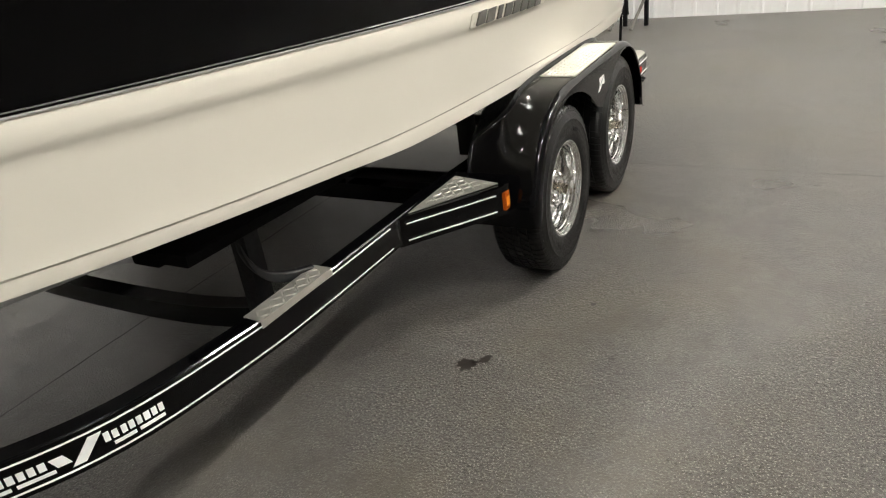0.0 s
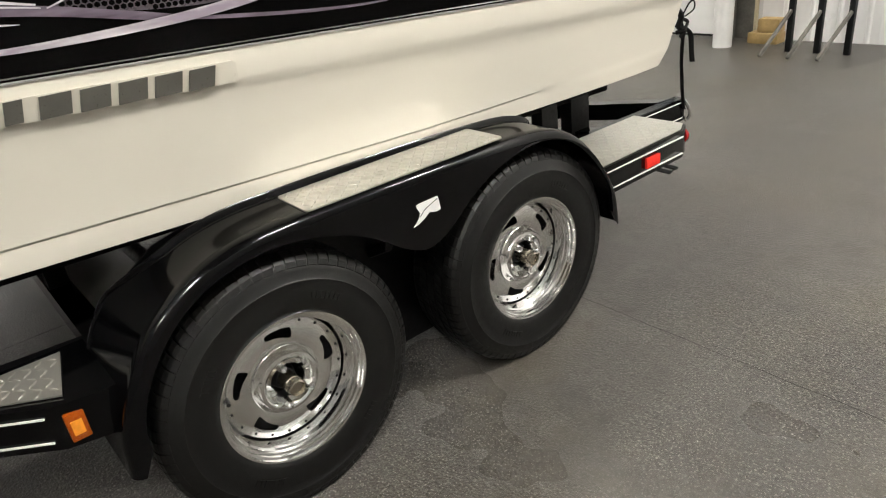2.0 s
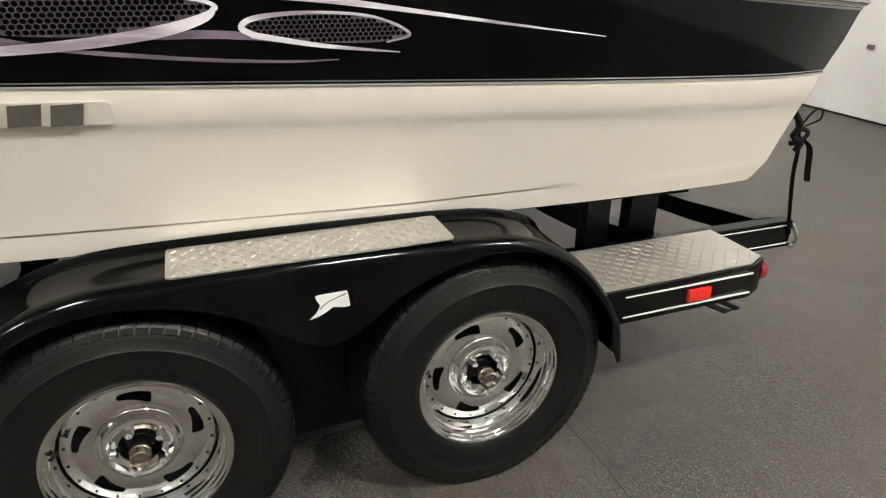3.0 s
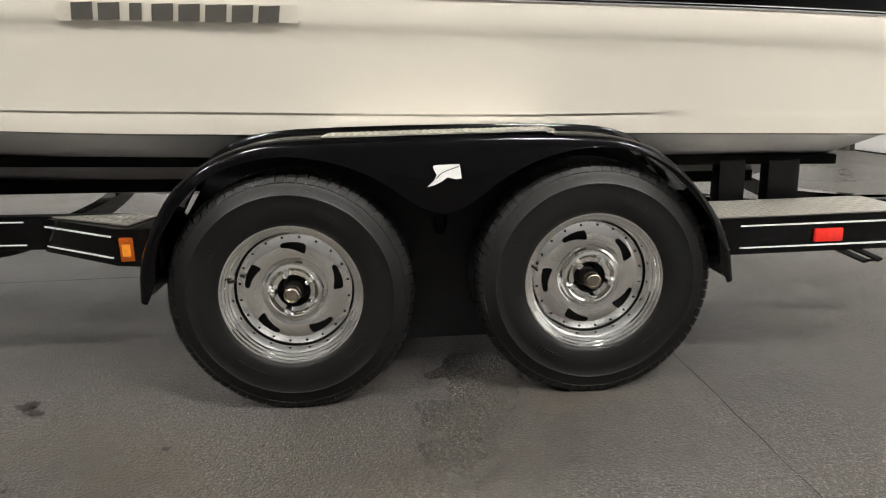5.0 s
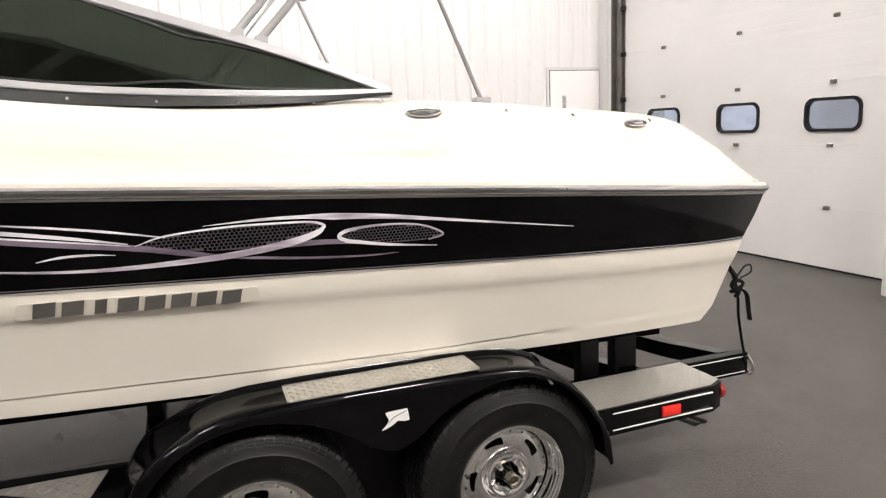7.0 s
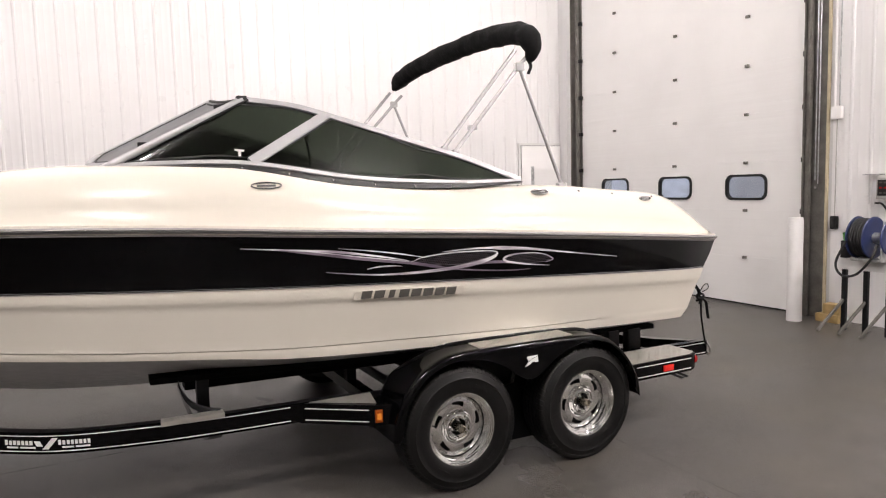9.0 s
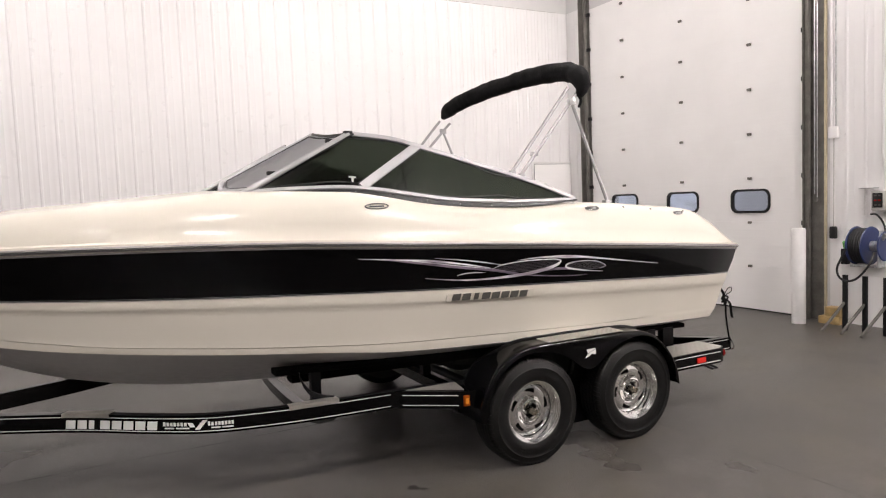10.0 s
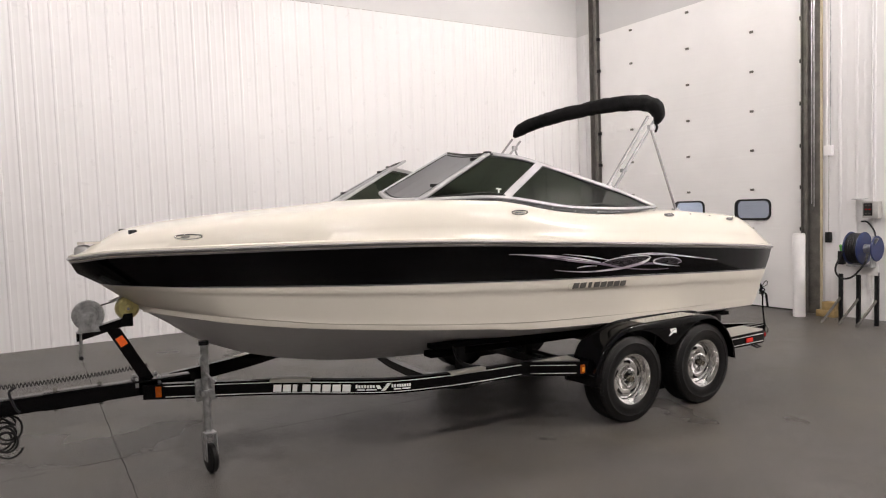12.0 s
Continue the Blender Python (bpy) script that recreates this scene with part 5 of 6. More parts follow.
swoosh("graphic_stroke", [(-0.80, 1.352), (-0.671, 1.331), (-0.54, 1.309), (-0.4, 1.287), (-0.26, 1.264)], [0.002, 0.005, 0.005, 0.004, 0.002], M_SILVER, 0.0030, "silver swoosh")
swoosh("graphic_stroke", [(-0.64, 1.356), (-0.466, 1.333), (-0.323, 1.310), (-0.171, 1.280)], [0.002, 0.006, 0.007, 0.003], M_SILVER, 0.0030, "silver swoosh")
swoosh("graphic_stroke", [(-0.49, 1.241), (-0.432, 1.249), (-0.36, 1.249), (-0.299, 1.243)], [0.002, 0.007, 0.006, 0.001], M_SILVER, 0.0030, "silver swoosh")
swoosh("graphic_stroke", [(-0.095, 1.216), (0.073, 1.196), (0.253, 1.177), (0.406, 1.168), (0.50, 1.168)], [0.002, 0.008, 0.007, 0.005, 0.002], M_PURPLE, 0.0022, "purple grey swoosh")
swoosh("graphic_stroke", [(-0.251, 1.262), (-0.17, 1.284), (-0.005, 1.295), (0.151, 1.293), (0.235, 1.288), (0.270, 1.274), (0.25, 1.262)], [0.002, 0.005, 0.006, 0.006, 0.007, 0.008, 0.005], M_SILVER, 0.0036, "silver outline")
swoosh("graphic_stroke", [(0.345, 1.217), (0.312, 1.236), (0.343, 1.254), (0.451, 1.261), (0.572, 1.250), (0.650, 1.215), (0.60, 1.199)], [0.010, 0.012, 0.010, 0.006, 0.005, 0.006, 0.003], M_SILVER, 0.0030, "silver outline")
swoosh("graphic_stroke", [(0.330, 1.222), (0.448, 1.200), (0.54, 1.188), (0.63, 1.178)], [0.012, 0.009, 0.006, 0.002], M_SILVER, 0.0034, "silver outline")
swoosh("graphic_stroke", [(0.04, 1.222), (0.18, 1.226), (0.30, 1.222), (0.42, 1.204)], [0.004, 0.016, 0.015, 0.005], M_PURPLE, 0.0018, "purple grey swoosh")

# name plate on the hull: plain blocks stand for the maker's name
def slab_on(face, pts, lift, th, sg):
    b = bmesh.new()
    for sg in (sg,):
        lo = [b.verts.new((sg * (face(y, z) + lift - th), y, z)) for y, z in pts]
        hi = [b.verts.new((sg * (face(y, z) + lift), y, z)) for y, z in pts]
        b.faces.new(hi)
        for i in range(len(pts)):
            j = (i + 1) % len(pts)
            b.faces.new((lo[i], lo[j], hi[j], hi[i]))
    return b


for sg in (1, -1):
    plate = part("name_plate", slab_on(knuckle_face, [(-0.560, 1.092), (-0.555, 1.126), (-0.545, 1.132), (-0.25, 1.122), (0.058, 1.110), (0.066, 1.104), (0.067, 1.070), (0.060, 1.064), (-0.25, 1.076), (-0.553, 1.086)], 0.004, 0.012, sg), M_NAMEPLATE, boat, "pale raised name plate")
    for k in range(8):
        y0 = -0.520 + k * 0.0685
        z0 = 1.1105 - (k + 0.5) * 0.0030
        w = 0.030 if k == 2 else 0.054
        c = y0 + 0.030
        h = 0.0205
        part("name_block", slab_on(knuckle_face, [(c - w / 2 - 0.004, z0 - h), (c + w / 2 - 0.004, z0 - h), (c + w / 2 + 0.004, z0 + h), (c - w / 2 + 0.004, z0 + h)], 0.0085, 0.006, sg), M_GREYVINYL, plate, "dark grey raised block")


# ---------------------------------------------------------------- deck fittings
def deck_face(y, z):
    s = min(max((y + 3.72) / 5.95, 0), 1)
    r = deck_ring(s)[:6]
    for a, c in zip(r, r[1:]):
        if a.z <= z <= c.z:
            return a.x + (c.x - a.x) * (z - a.z) / max(1e-6, c.z - a.z)
    return r[-1].x


for sg in (1, -1):
    for y, z, size in ((-3.12, 1.595, 1.0), (-0.955, 1.672, 1.0), (0.64, 1.600, 0.85), (1.51, 1.535, 0.75)):
        x = deck_face(y, z)
        b = bmesh.new()
        ring = []
        slope = (deck_face(y, z + 0.02) - deck_face(y, z - 0.02)) / 0.04
        dy = (deck_face(y + 0.05, z) - deck_face(y - 0.05, z)) / 0.10
        for k in range(24):
            a = 2 * math.pi * k / 24
            u, v = 0.072 * size * math.cos(a), 0.015 * size * math.sin(a)
            ring.append(Vector((sg * (x + 0.006 + slope * v + dy * u), y + u, z + v)))
        ring.append(ring[0])
        tube(b, ring, 0.0042, 8, caps=False)
        box(b, sg * x - 0.004, sg * x + 0.007, y - 0.045 * size, y + 0.045 * size, z - 0.005, z + 0.005, 0.002)
        cl = part("cleat", b, M_STEEL, boat, "bright steel pull-up cleat")
        if y > 0.5:
            fill = [Vector((p.x - 0.002 * sg, y + (p.y - y) * 0.95, z + (p.z - z) * 0.95)) for p in ring[:-1]]
            part("cleat_well", loft(bmesh.new(), [fill, [p - Vector((0.004 * sg, 0, 0)) for p in fill]], True, True), M_GREYLINER, cl, "dark oval well")
    for k, y in enumerate((0.70, 0.96, 1.24, 1.60)):
        z = deck_z(y) - 0.02
        part("snap", lathe(bmesh.new(), [(0.0, 0.006 * sg), (0.006, 0.004 * sg), (0.008, -0.004 * sg)], 10, "x", (deck_face(y, z) * sg, y, z)), M_STEEL, boat)
    part("bow_chock", boxed(sg * 0.27 - 0.03, sg * 0.27 + 0.03, -3.42, -3.37, 1.612, 1.650, 0.012), M_BLACKPLASTIC, boat, "black bow chock")
b = bmesh.new()
lathe(b, [(0.0, 0.045), (0.03, 0.042), (0.052, 0.028), (0.058, 0.0), (0.058, -0.02)], 24, "z", (0, -3.665, 1.515))
part("bow_lamp", b, M_LEG, boat, "chrome bow navigation lamp")
b = bmesh.new()
prism(b, [(-0.10, -3.50), (0.10, -3.50), (0.07, -3.66), (0.0, -3.70), (-0.07, -3.66)], "z", 1.562, 1.578)
part("bow_step", b, M_CREAM, boat, "cream bow lip")
part("bow_eye", tubed(smooth_path([(0.02, -3.44, 1.20), (0.02, -3.52, 1.17), (-0.02, -3.52, 1.17), (-0.02, -3.44, 1.20)], 5), 0.008, 8), M_STEEL, boat, "steel bow eye")

# ---------------------------------------------------------------- trailer writing and fittings
def rail_at(y):
    """The outer face of the frame rail: the place, the way along it and the way out of it."""
    for a, c in zip(rail_path, rail_path[1:]):
        if c.y <= y <= a.y:
            p = a.lerp(c, (a.y - y) / (a.y - c.y))
            d = (a - c).normalized()
            return p, d, Vector((d.y, -d.x, 0)).normalized()
    return rail_path[-1], Vector((0, 1, 0)), Vector((1, 0, 0))


def rail_block(name, y0, y1, z0, z1, lean, mat, label=""):
    out = []
    for sg in (1, -1):
        q = []
        for y, dz, ln in ((y0, z0, 0), (y1, z0, 0), (y1, z1, lean), (y0, z1, lean)):
            p, d, o = rail_at(y)
            q.append(p + o * 0.0272 + d * ln + Vector((0, 0, dz)))
        p, d, o = rail_at((y0 + y1) / 2)
        b = loft(bmesh.new(), [[Vector((v.x * sg, v.y, v.z)) for v in q], [Vector(((v + o * 0.0015).x * sg, (v + o * 0.0015).y, v.z)) for v in q]], True, True)
        out.append(part(name, b, mat, trailer, label, smooth=0))
    return out


for k in range(8):
    y0 = -2.585 + k * 0.0565
    w = 0.026 if k == 2 else 0.046
    rail_block("name_block", y0, y0 + w, -0.028, 0.020, 0.006, M_WHITEVINYL, "white plain block")
for start, count in ((-2.112, 7), (-1.90, 8)):
    for k in range(count):
        tall = 0.010 if k == 0 else 0.004
        rail_block("small_block", start + k * 0.0165, start + k * 0.0165 + 0.0115, -0.006, 0.012 + tall * 0.5, 0.0, M_WHITEVINYL, "small white plain block")
for y0, y1 in ((-2.105, -2.06), (-2.052, -1.99), (-1.885, -1.84), (-1.832, -1.775)):
    rail_block("small_bar", y0, y1, -0.022, -0.014, 0.0, M_WHITEVINYL, "small white bar")
rail_block("tick", -1.985, -1.962, -0.012, 0.012, -0.012, M_WHITEVINYL, "white tick mark")
rail_block("tick", -1.965, -1.940, -0.026, 0.026, 0.045, M_WHITEVINYL, "white tick mark")
rail_block("marker_lamp", -3.285, -3.25, -0.036, 0.036, 0.0, M_AMBER, "amber side marker lamp")

# winch stand
ws = thing("winch_stand", (0, -3.35, 0.62), "black steel winch stand with roller and hand winch", "winch stand")
b = bmesh.new()
loft(b, [[Vector((x, y + dy, z)) for x, dy in ((-0.034, -0.044), (0.034, -0.044), (0.034, 0.044), (-0.034, 0.044))] for y, z in ((-3.325, 0.615), (-3.52, 0.985))], True, True)
part("post", b, M_PAINT, ws, "black leaning steel post")
part("foot_plate", boxed(-0.10, 0.10, -3.42, -3.24, 0.612, 0.626, 0.003), M_PAINT, ws, "black foot plate")
for bx_, by in ((-0.075, -3.40), (0.075, -3.40), (0.075, -3.26), (-0.075, -3.26)):
    part("bolt", lathe(bmesh.new(), [(0.0, 0.642), (0.010, 0.642), (0.011, 0.63), (0.011, 0.58)], 6, "z", (bx_, by, 0)), M_GALV, ws)
part("reflector", boxed(0.0345, 0.038, -3.022, -2.973, -0.034, 0.034, m=Matrix.Translation((0, -3.475, 0.90)) @ Matrix.Rotation(radians(28), 4, "X") @ Matrix.Translation((0, 2.9975, 0))), M_ORANGE, ws, "orange reflector sticker")
part("arm", loft(bmesh.new(), [[Vector((x, y, z + dz)) for x, dz in ((-0.035, -0.028), (0.035, -0.028), (0.035, 0.028), (-0.035, 0.028))] for y, z in ((-3.74, 0.955), (-3.44, 1.03))], True, True), M_PAINT, ws, "black winch arm")
for sx_ in (0.06, -0.06):
    part("roller_bracket", loft(bmesh.new(), [[Vector((sx_ + dx, y, z)) for dx, y, z in ((-0.005, -3.49, 1.00), (0.005, -3.49, 1.00), (0.005, -3.40, 1.00), (-0.005, -3.40, 1.00))], [Vector((sx_ + dx, y, 1.085)) for dx, y in ((-0.005, -3.455), (0.005, -3.455), (0.005, -3.40), (-0.005, -3.40))]], True, True), M_PAINT, ws)
b = lathe(bmesh.new(), [(0.0, -0.05), (0.055, -0.05), (0.072, -0.036), (0.078, 0.0), (0.072, 0.036), (0.055, 0.05), (0.030, 0.05), (0.026, 0.044), (0.0, 0.044)], 32, "x", (0, -3.425, 1.118))
rl = part("bow_roller", b, M_ROLLER, ws, "yellowed translucent bow roller")
part("roller_pin", tubed([(-0.075, -3.425, 1.118), (0.075, -3.425, 1.118)], 0.010, 10), M_STEEL, rl)
wn = part("winch", lathe(bmesh.new(), [(0.0, 0.050), (0.018, 0.050), (0.020, 0.043), (0.060, 0.043), (0.064, 0.047), (0.090, 0.047), (0.098, 0.040), (0.098, 0.030), (0.036, 0.028), (0.036, -0.028), (0.090, -0.030), (0.090, -0.038), (0.0, -0.038)], 32, "x", (0, -3.665, 1.098)), M_GALV, ws, "galvanised hand winch drum")
part("side_plate", prism(bmesh.new(), [(-3.735, 0.985), (-3.60, 0.985), (-3.635, 1.11), (-3.70, 1.11)], "x", 0.047, 0.052), M_GALV, wn)
part("crank", tubed([(0.055, -3.715, 0.985), (0.075, -3.715, 0.985), (0.075, -3.725, 0.83)], 0.010, 8, flat=1.6), M_STEEL, wn, "steel crank handle")
part("crank_grip", tubed([(0.075, -3.725, 0.835), (0.13, -3.725, 0.835)], 0.014, 10), M_BLACKPLASTIC, wn, "black crank grip")
part("winch_strap", loft(bmesh.new(), [[Vector((x, y, z)) for x, y, z in ((-0.02, -3.64, 1.135), (0.02, -3.64, 1.135), (0.02, -3.64, 1.139), (-0.02, -3.64, 1.139))], [Vector((x, y, z)) for x, y, z in ((-0.02, -3.51, 1.166), (0.02, -3.51, 1.166), (0.02, -3.51, 1.170), (-0.02, -3.51, 1.170))]], True, True), M_STRAP, ws, "black winch strap")

# tongue jack
jk = thing("tongue_jack", (0.345, -3.01, 0), "galvanised swivel jack with a black wheel", "jack")
part("outer_tube", tubed([(0.345, -3.01, 0.46), (0.345, -3.01, 0.862)], 0.0265, 16), M_GALV, jk, "galvanised steel tube")
part("inner_tube", tubed([(0.345, -3.01, 0.24), (0.345, -3.01, 0.47)], 0.024, 16), M_GALV, jk, "galvanised steel tube")
part("cap", tubed([(0.345, -3.01, 0.862), (0.345, -3.01, 0.888)], 0.033, 16), M_DULL, jk, "dark cap")
part("crank", tubed(smooth_path([(0.375, -3.03, 0.80), (0.40, -3.05, 0.76), (0.40, -3.00, 0.66), (0.42, -2.96, 0.62)], 5), 0.008, 8), M_GALV, jk, "bent steel crank")
part("swivel_plate", boxed(0.285, 0.312, -3.07, -2.93, 0.475, 0.625, 0.006), M_GALV, jk, "galvanised swivel plate")
part("clamp", boxed(0.31, 0.385, -3.05, -2.97, 0.52, 0.56, 0.006), M_GALV, jk)
caster = Matrix.Translation((0.345, -3.01, 0)) @ Matrix.Rotation(radians(-83), 4, "Z") @ Matrix.Translation((-0.35, 3.03, 0))


def turned(b):
    bmesh.ops.transform(b, matrix=caster, verts=b.verts[:])
    return b


for sx_ in (0.315, 0.385):
    part("fork", turned(boxed(sx_ - 0.004, sx_ + 0.004, -3.035, -2.97, 0.085, 0.27, 0.002)), M_GALV, jk, "galvanised wheel fork")
part("fork_top", turned(boxed(0.311, 0.389, -3.04, -2.97, 0.262, 0.275, 0.003)), M_GALV, jk)
part("wheel", turned(lathe(bmesh.new(), [(0.015, 0.026), (0.06, 0.026), (0.075, 0.024), (0.092, 0.022), (0.10, 0.012), (0.10, -0.012), (0.092, -0.022), (0.075, -0.024), (0.06, -0.026), (0.015, -0.026)], 36, "x", (0.35, -3.0, 0.10))), M_RUBBER, jk, "black solid wheel")
part("wheel_pin", turned(tubed([(0.308, -3.0, 0.10), (0.392, -3.0, 0.10)], 0.010, 8)), M_GALV, jk)

# coiled cable along the tongue and the loose lead under it
cc = []
for k in range(56 * 10):
    a = 2 * math.pi * k / 10
    y = -4.5 + 1.2 * k / 560
    z = 0.690 - 0.022 * math.sin(math.pi * k / 560)
    cc.append((-0.09 + 0.015 * math.cos(a), y, z + 0.015 * math.sin(a)))
tagged(part("coiled_cable", tubed(cc, 0.0034, 5), M_BLACKPLASTIC), "thin black coiled breakaway cable over the tongue", "cable")
cc = []
for k in range(7 * 16):
    a = 2 * math.pi * k / 16
    r = 0.062 + 0.018 * math.sin(k * 0.13)
    cc.append((0.0 + 0.03 * math.sin(k * 0.21), -4.17 + r * math.cos(a) + 0.02 * math.sin(k * 0.07), 0.44 + r * math.sin(a) * 1.15 - 0.0011 * k))
cc = [(0.0, -4.22, 0.52), (0.0, -4.18, 0.50)] + cc
tagged(part("coiled_lead", tubed(cc, 0.007, 6), M_BLACKPLASTIC), "black coiled wiring lead hanging under the tongue", "cable")
part("chain_hook", tubed(smooth_path([(0.055, -4.10, 0.69), (0.06, -4.13, 0.66), (0.06, -4.10, 0.56), (0.055, -4.08, 0.53)], 5), 0.008, 6), M_DULL, trailer, "dark steel hook")

# transom strap
sp = thing("transom_strap", (0.965, 2.2, 0.42), "black webbing strap tied down to the trailer", "strap")
b = bmesh.new()
pth = smooth_path([(0.985, 2.055, 0.945), (1.0, 2.105, 0.80), (0.98, 2.14, 0.66), (0.955, 2.205, 0.47), (0.95, 2.225, 0.43)], 6)
loft(b, [[p + Vector(v) for v in ((-0.009, 0, 0), (0, -0.003, 0), (0.009, 0, 0), (0, 0.003, 0))] for p in pth], True, True)
part("webbing", b, M_STRAP, sp)
part("buckle", tubed(smooth_path([(0.985, 2.075, 0.895), (0.997, 2.098, 0.855), (0.990, 2.088, 0.815), (1.004, 2.112, 0.800), (0.996, 2.104, 0.765)], 6), 0.011, 7, flat=1.5), M_STRAP, sp, "black twisted webbing knot")
part("wrap", tubed(smooth_path([(0.985, 2.080, 0.790), (1.008, 2.100, 0.800), (1.004, 2.135, 0.826), (0.992, 2.112, 0.838), (0.985, 2.085, 0.812)], 5), 0.007, 6, flat=1.4), M_STRAP, sp)
part("loop", tubed(smooth_path([(1.0, 2.10, 0.855), (1.01, 2.130, 0.900), (1.01, 2.165, 0.905), (1.01, 2.168, 0.872), (1.0, 2.12, 0.850)], 6), 0.0035, 6), M_STRAP, sp)
part("loose_end", loft(bmesh.new(), [[p + Vector(v) for v in ((-0.010, -0.004, 0), (0.0, -0.005, 0), (0.010, 0.004, 0), (0.0, 0.005, 0))] for p in smooth_path([(1.0, 2.115, 0.81), (1.01, 2.150, 0.775), (1.01, 2.165, 0.70), (1.01, 2.175, 0.655)], 6)], True, True), M_STRAP, sp)
part("hook", tubed(smooth_path([(0.95, 2.225, 0.470), (0.965, 2.238, 0.435), (0.965, 2.25, 0.400), (0.955, 2.24, 0.375), (0.955, 2.22, 0.39)], 6), 0.0075, 8), M_CHROME, sp, "bright steel hook")

# ---------------------------------------------------------------- things by the end wall
reel = thing("hose_reel", (0.2, 5.3, 0), "blue hose reel with black hose on a steel stand", "hose reel")
RZ = 1.015
part("rear_flange", lathe(bmesh.new(), [(0.0, 0.0), (0.205, 0.0), (0.215, 0.008), (0.205, 0.016), (0.0, 0.016)], 40, "x", (0.135, 5.3, RZ)), M_BLUE, reel, "dark blue reel flange")
part("front_flange", lathe(bmesh.new(), [(0.0, 0.0), (0.205, 0.0), (0.215, 0.008), (0.205, 0.016), (0.0, 0.016)], 40, "x", (0.30, 5.3, RZ)), M_BLUE, reel, "blue reel flange")
for k in range(5):
    for ring_r in (0.185, 0.155):
        b = bmesh.new()
        pts = [(0.168 + k * 0.0285, 5.3 + ring_r * math.cos(a), RZ + ring_r * math.sin(a)) for a in (2 * math.pi * q / 36 for q in range(37))]
        part("hose_coil", tube(b, pts, 0.0135, 8, caps=False), M_HOSE, reel)
part("drum", tubed([(0.14, 5.3, RZ), (0.31, 5.3, RZ)], 0.13, 28), M_HOSE, reel)
part("axle_housing", tubed([(0.31, 5.3, RZ), (0.40, 5.3, RZ)], 0.055, 20), M_GALV, reel, "grey gear housing")
part("yoke", prism(bmesh.new(), [(5.23, 0.80), (5.37, 0.80), (5.33, 1.18), (5.27, 1.18)], "x", 0.41, 0.425), M_GALV, reel, "grey steel yoke")
part("base_plate", boxed(-0.06, 0.45, 5.352, 5.366, 0.66, 0.81, 0.003), M_BOLLARD, reel, "pale painted base plate")
part("cradle", boxed(0.12, 0.43, 5.22, 5.352, 0.775, 0.80, 0.004), M_GALV, reel, "grey steel cradle")
part("crank_arm", tubed([(0.40, 5.26, RZ - 0.01), (0.52, 5.20, RZ + 0.14)], 0.022, 6, flat=0.5), M_GALV, reel, "grey steel arm")
part("end_disc", lathe(bmesh.new(), [(0.0, 0.0), (0.155, 0.0), (0.165, 0.010), (0.155, 0.02), (0.0, 0.02)], 36, "x", (0.455, 5.3, RZ)), M_BLUE, reel, "blue end disc")
for lx in (-0.04, 0.19, 0.42):
    part("leg", boxed(lx - 0.022, lx + 0.022, 5.37, 5.415, 0.0, 0.70, 0.004), M_DULL, reel, "dark steel leg")
    part("brace", tubed([(lx - 0.0, 5.38, 0.33), (lx - 0.10, 5.10, 0.012)], 0.018, 6), M_TRACK, reel, "dull steel diagonal foot")
part("hose_loop", tubed(smooth_path([(0.15, 5.10, 0.99), (0.07, 5.06, 0.76), (0.14, 5.05, 0.64), (0.28, 5.07, 0.66), (0.41, 5.10, 0.83), (0.42, 5.16, 0.95)], 8), 0.0125, 8), M_HOSE, reel, "black hose hanging in a loop")
part("feed_hose", tubed(smooth_path([(0.02, 5.79, 1.345), (0.13, 5.73, 1.335), (0.26, 5.64, 1.22), (0.37, 5.45, 1.10), (0.41, 5.33, RZ)], 8), 0.011, 8), M_HOSE, reel, "black feed hose")
part("nozzle", tubed([(0.01, 5.31, 0.97), (0.02, 5.27, 1.05)], 0.018, 10), M_GREEN, reel, "green hose nozzle")
part("nozzle_holder", boxed(-0.02, 0.05, 5.27, 5.35, 0.79, 0.97, 0.008), M_BLACKPLASTIC, reel, "black nozzle holder")

cb = thing("control_box", (0.08, NORTH, 1.5), "grey door control box on the wall", "control box")
part("case", boxed(0.075, 0.275, NORTH - 0.13, NORTH - 0.02, 1.39, 1.615, 0.006), M_BOX, cb)
part("dial_plate", boxed(0.090, 0.205, NORTH - 0.134, NORTH - 0.1305, 1.425, 1.595, 0.002), M_BLACKPLASTIC, cb, "dark face plate")
for dz in (1.455, 1.510, 1.565):
    for dx in (0.125, 0.170):
        part("bar", boxed(dx - 0.014, dx + 0.014, NORTH - 0.1365, NORTH - 0.1345, dz - 0.008, dz + 0.008), M_TAIL if dz == 1.510 else M_GREYLINER, cb)
part("bracket_pole", tubed([(-0.045, NORTH - 0.05, 1.335), (-0.045, NORTH - 0.05, 1.65)], 0.009, 8), M_GREYTRIM, cb, "pale grey pole")
part("shelf", boxed(-0.08, 0.10, NORTH - 0.12, NORTH - 0.02, 1.645, 1.658, 0.003), M_GALV, cb, "small grey bracket")
part("conduit", tubed([(0.165, NORTH - 0.04, 1.61), (0.165, NORTH - 0.04, 1.95), (0.148, NORTH - 0.04, 2.05), (0.148, NORTH - 0.04, TOP)], 0.012, 8), M_GREYTRIM, cb, "pale grey conduit")

pd = thing("pendant_switch", (-0.45, NORTH, 1.2), "black pendant switch hanging on a wall cable", "switch")
part("junction_box", boxed(-0.485, -0.37, NORTH - 0.075, NORTH - 0.02, 2.28, 2.42, 0.006), M_DOOR, pd, "white junction box")
part("conduit", tubed([(-0.455, NORTH - 0.04, 2.42), (-0.455, NORTH - 0.04, TOP)], 0.010, 8), M_DOOR, pd)
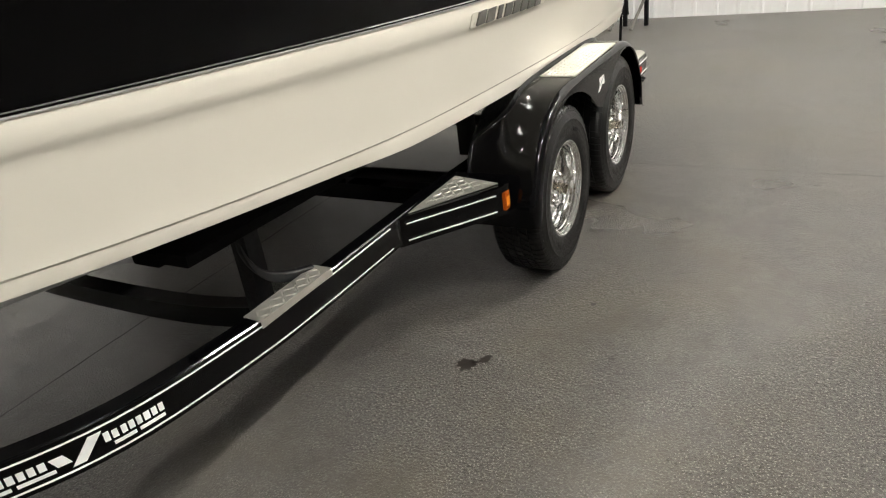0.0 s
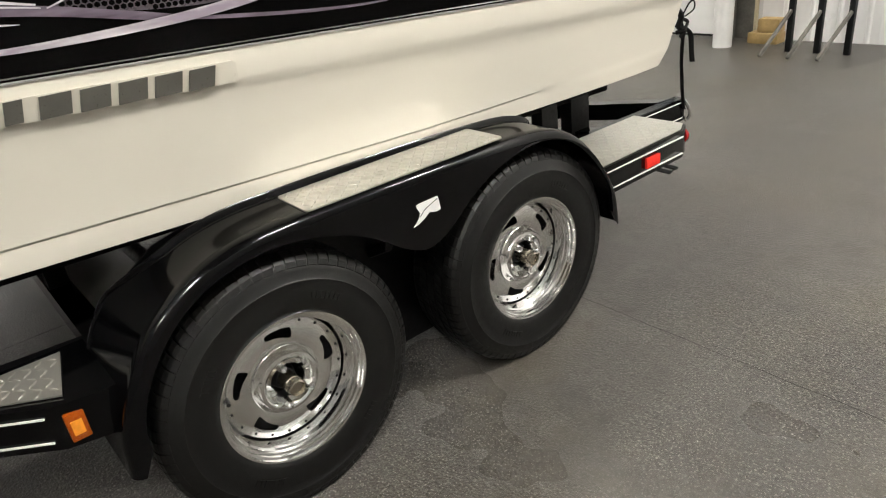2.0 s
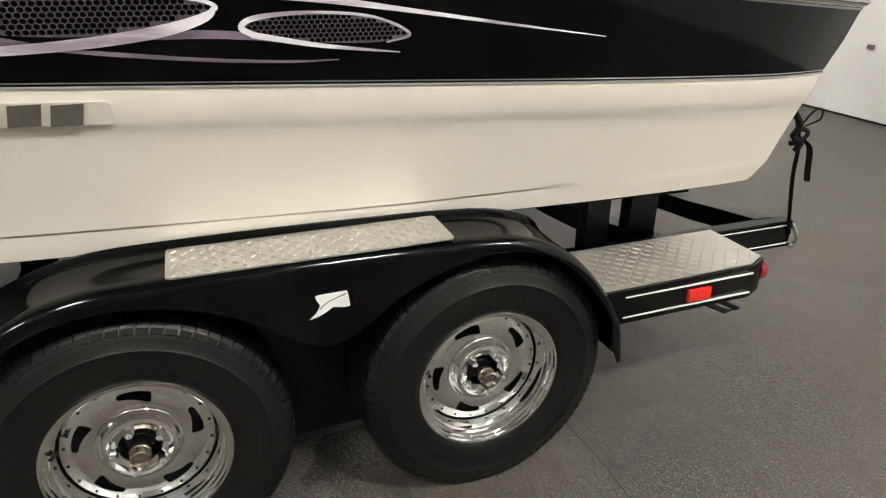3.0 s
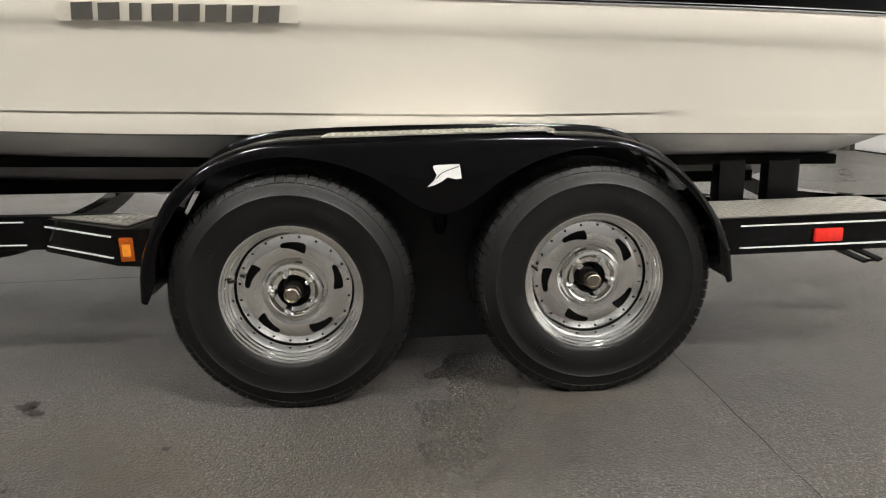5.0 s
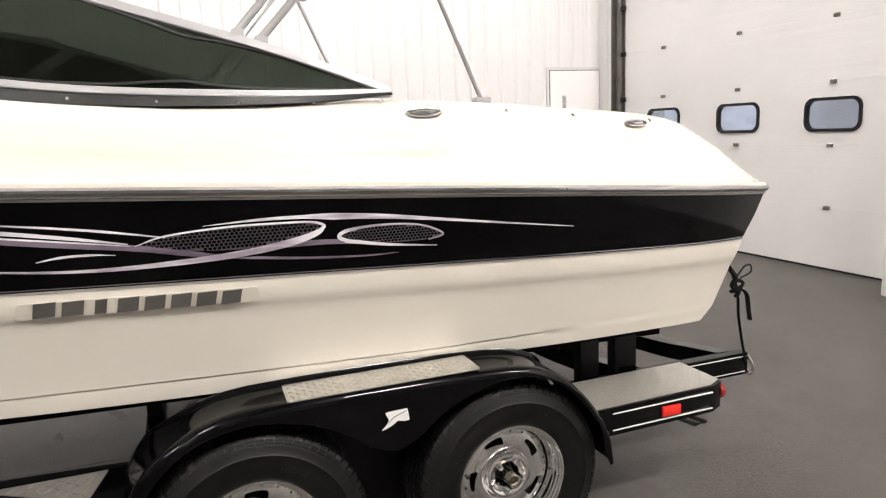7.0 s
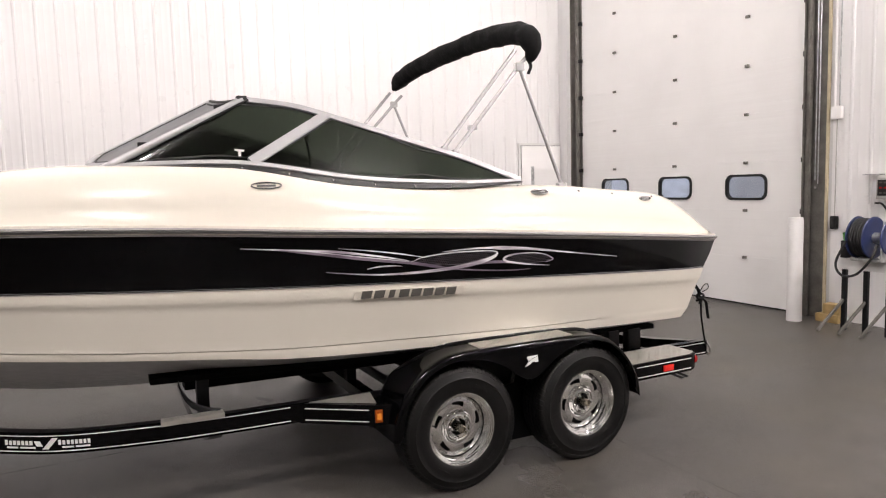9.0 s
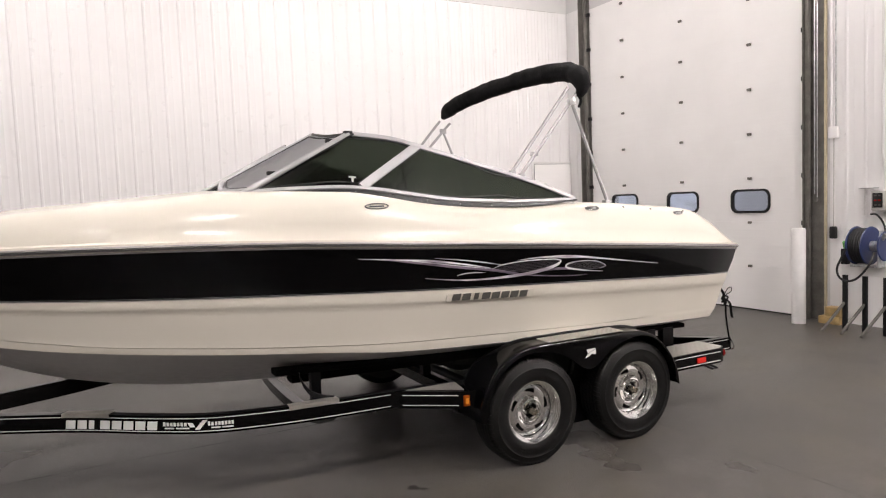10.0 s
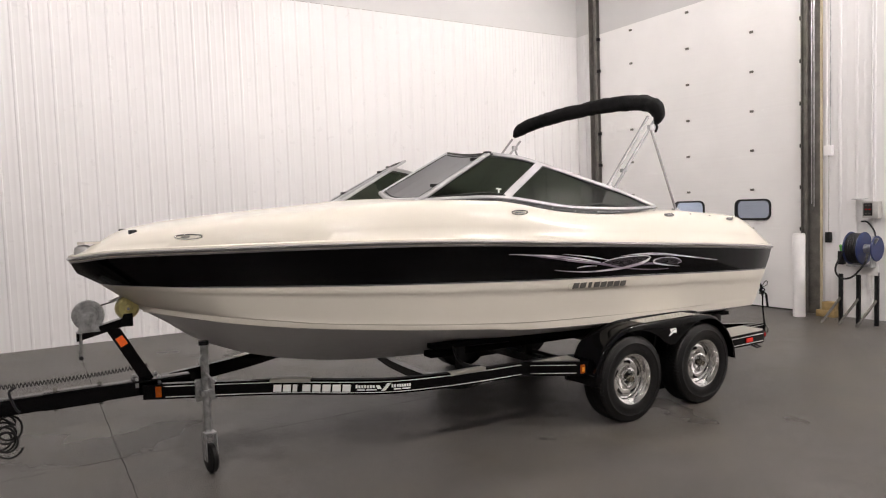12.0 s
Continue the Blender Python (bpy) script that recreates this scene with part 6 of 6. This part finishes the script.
part("conduit", tubed([(-0.405, NORTH - 0.04, 2.42), (-0.405, NORTH - 0.04, TOP)], 0.008, 8), M_GALV, pd)
part("cable", tubed([(-0.425, NORTH - 0.045, 2.28), (-0.425, NORTH - 0.05, 1.19)], 0.006, 6), M_BOX, pd)
part("handset", boxed(-0.465, -0.390, NORTH - 0.08, NORTH - 0.022, 1.045, 1.195, 0.014), M_BLACKPLASTIC, pd, "black handset")

for i, (x0, x1, y0, y1, z0, z1) in enumerate(((-0.51, -0.24, 5.60, 5.76, 0.0, 0.095), (-0.43, -0.24, 5.61, 5.74, 0.096, 0.215))):
    tagged(part("wood_block", boxed(x0, x1, y0, y1, z0, z1, 0.012), M_WOOD), "yellow rough wooden chock block on the floor", "block", "wooden blocks")

# ---------------------------------------------------------------- floor joints and stains
rng = random.Random(7)


def wander(a, c, width, step=0.12):
    """A thin uneven saw joint between two places on the floor."""
    b = bmesh.new()
    a, c = Vector((*a, 0.0012)), Vector((*c, 0.0012))
    d = (c - a)
    n = max(2, int(d.length / step))
    o = Vector((-d.y, d.x, 0)).normalized()
    l, r = [], []
    for k in range(n + 1):
        p = a + d * (k / n) + o * rng.uniform(-0.004, 0.004)
        w = width * rng.uniform(0.5, 1.3)
        l.append(b.verts.new(p + o * w))
        r.append(b.verts.new(p - o * w))
    for k in range(n):
        b.faces.new((l[k], l[k + 1], r[k + 1], r[k]))
    return part("floor_joint", b, M_CRACK, floor, "dark saw joint in the concrete", smooth=0)


wander((WEST, -3.49), (EAST, -3.485), 0.0036)
wander((WEST, 1.235), (EAST, 1.17), 0.0016)
wander((-0.30, SOUTH), (-0.285, 1.2), 0.0038)


def stain(cx, cy, r, seed, squash=1.0, ang=0.0, mat=None):
    b = bmesh.new()
    vs = []
    for k in range(40):
        a = 2 * math.pi * k / 40
        q = r * (0.75 + 0.5 * noise.noise(Vector((math.cos(a) * 1.6 + seed, math.sin(a) * 1.6, seed * 3.1))) + 0.16 * noise.noise(Vector((math.cos(a) * 6 + seed, math.sin(a) * 6, 2.0))))
        u, v = q * math.cos(a), q * math.sin(a) * squash
        vs.append(b.verts.new((cx + u * math.cos(ang) - v * math.sin(ang), cy + u * math.sin(ang) + v * math.cos(ang), 0.0016)))
    b.faces.new(vs)
    return part("stain", b, mat or M_STAIN, floor, "dark dried stain", smooth=0)


stain(1.19, -0.82, 0.042, 1.3)
stain(1.245, -0.765, 0.040, 2.4, 0.5, 0.8)
stain(1.215, -0.795, 0.020, 4.4, 0.6, 0.8)
stain(-0.93, -0.585, 0.11, 6.1, 0.45, 0.5)
stain(-0.72, -0.85, 0.07, 7.7, 0.5, 0.3)
for k in range(26):
    x, y = rng.uniform(0.2, 4.5), rng.uniform(-4, 4)
    stain(x, y, rng.uniform(0.006, 0.018), k * 1.7, rng.uniform(0.4, 1))
M_FLECK = plain("pale_fleck", (0.40, 0.39, 0.36), 0.7, vary=0.1)
for k in range(36):
    x, y = rng.uniform(0.4, 4.0), rng.uniform(-3.6, 3.5)
    stain(x, y, rng.uniform(0.002, 0.005), k * 2.3 + 50, rng.uniform(0.4, 1), rng.uniform(0, 3), M_FLECK)

# ---------------------------------------------------------------- cockpit fittings seen through the glass
M_SEAT = plain("pale_grey_seat_vinyl", (0.42, 0.40, 0.36), 0.5, vary=0.08, scale=10)
for sg in (1, -1):
    seat = thing("helm_seat", (0.52 * sg, 0.05, 0.88), "pale grey vinyl bucket seat inside the cockpit", "seat", "cockpit seats")
    part("pedestal", tubed([(0.52 * sg, 0.05, 0.885), (0.52 * sg, 0.05, 1.14)], 0.05, 14), M_DULL, seat, "dark pedestal")
    part("cushion", boxed(0.52 * sg - 0.24, 0.52 * sg + 0.24, -0.22, 0.24, 1.14, 1.27, 0.05), M_SEAT, seat)
    b = boxed(-0.24, 0.24, -0.05, 0.05, 0.0, 0.37, 0.045)
    bmesh.ops.transform(b, matrix=Matrix.Translation((0.52 * sg, 0.22, 1.25)) @ Matrix.Rotation(radians(-10), 4, "X"), verts=b.verts[:])
    part("backrest", b, M_SEAT, seat)
b = bmesh.new()
ring = [Vector((-0.52 + 0.17 * math.cos(a), -0.56 + 0.06 * math.sin(a), 1.56 + 0.16 * math.sin(a))) for a in (2 * math.pi * k / 28 for k in range(29))]
tube(b, ring, 0.014, 8, caps=False)
sw = part("steering_wheel", b, M_BLACKPLASTIC, boat, "black steering wheel")
part("hub", tubed([(-0.52, -0.56, 1.56), (-0.52, -0.80, 1.50)], 0.035, 12), M_BLACKPLASTIC, sw)
for a in (0.5, 2.6, 4.7):
    part("spoke", tubed([(-0.52, -0.56, 1.56), (-0.52 + 0.17 * math.cos(a), -0.56 + 0.06 * math.sin(a), 1.56 + 0.16 * math.sin(a))], 0.010, 6), M_STEEL, sw)
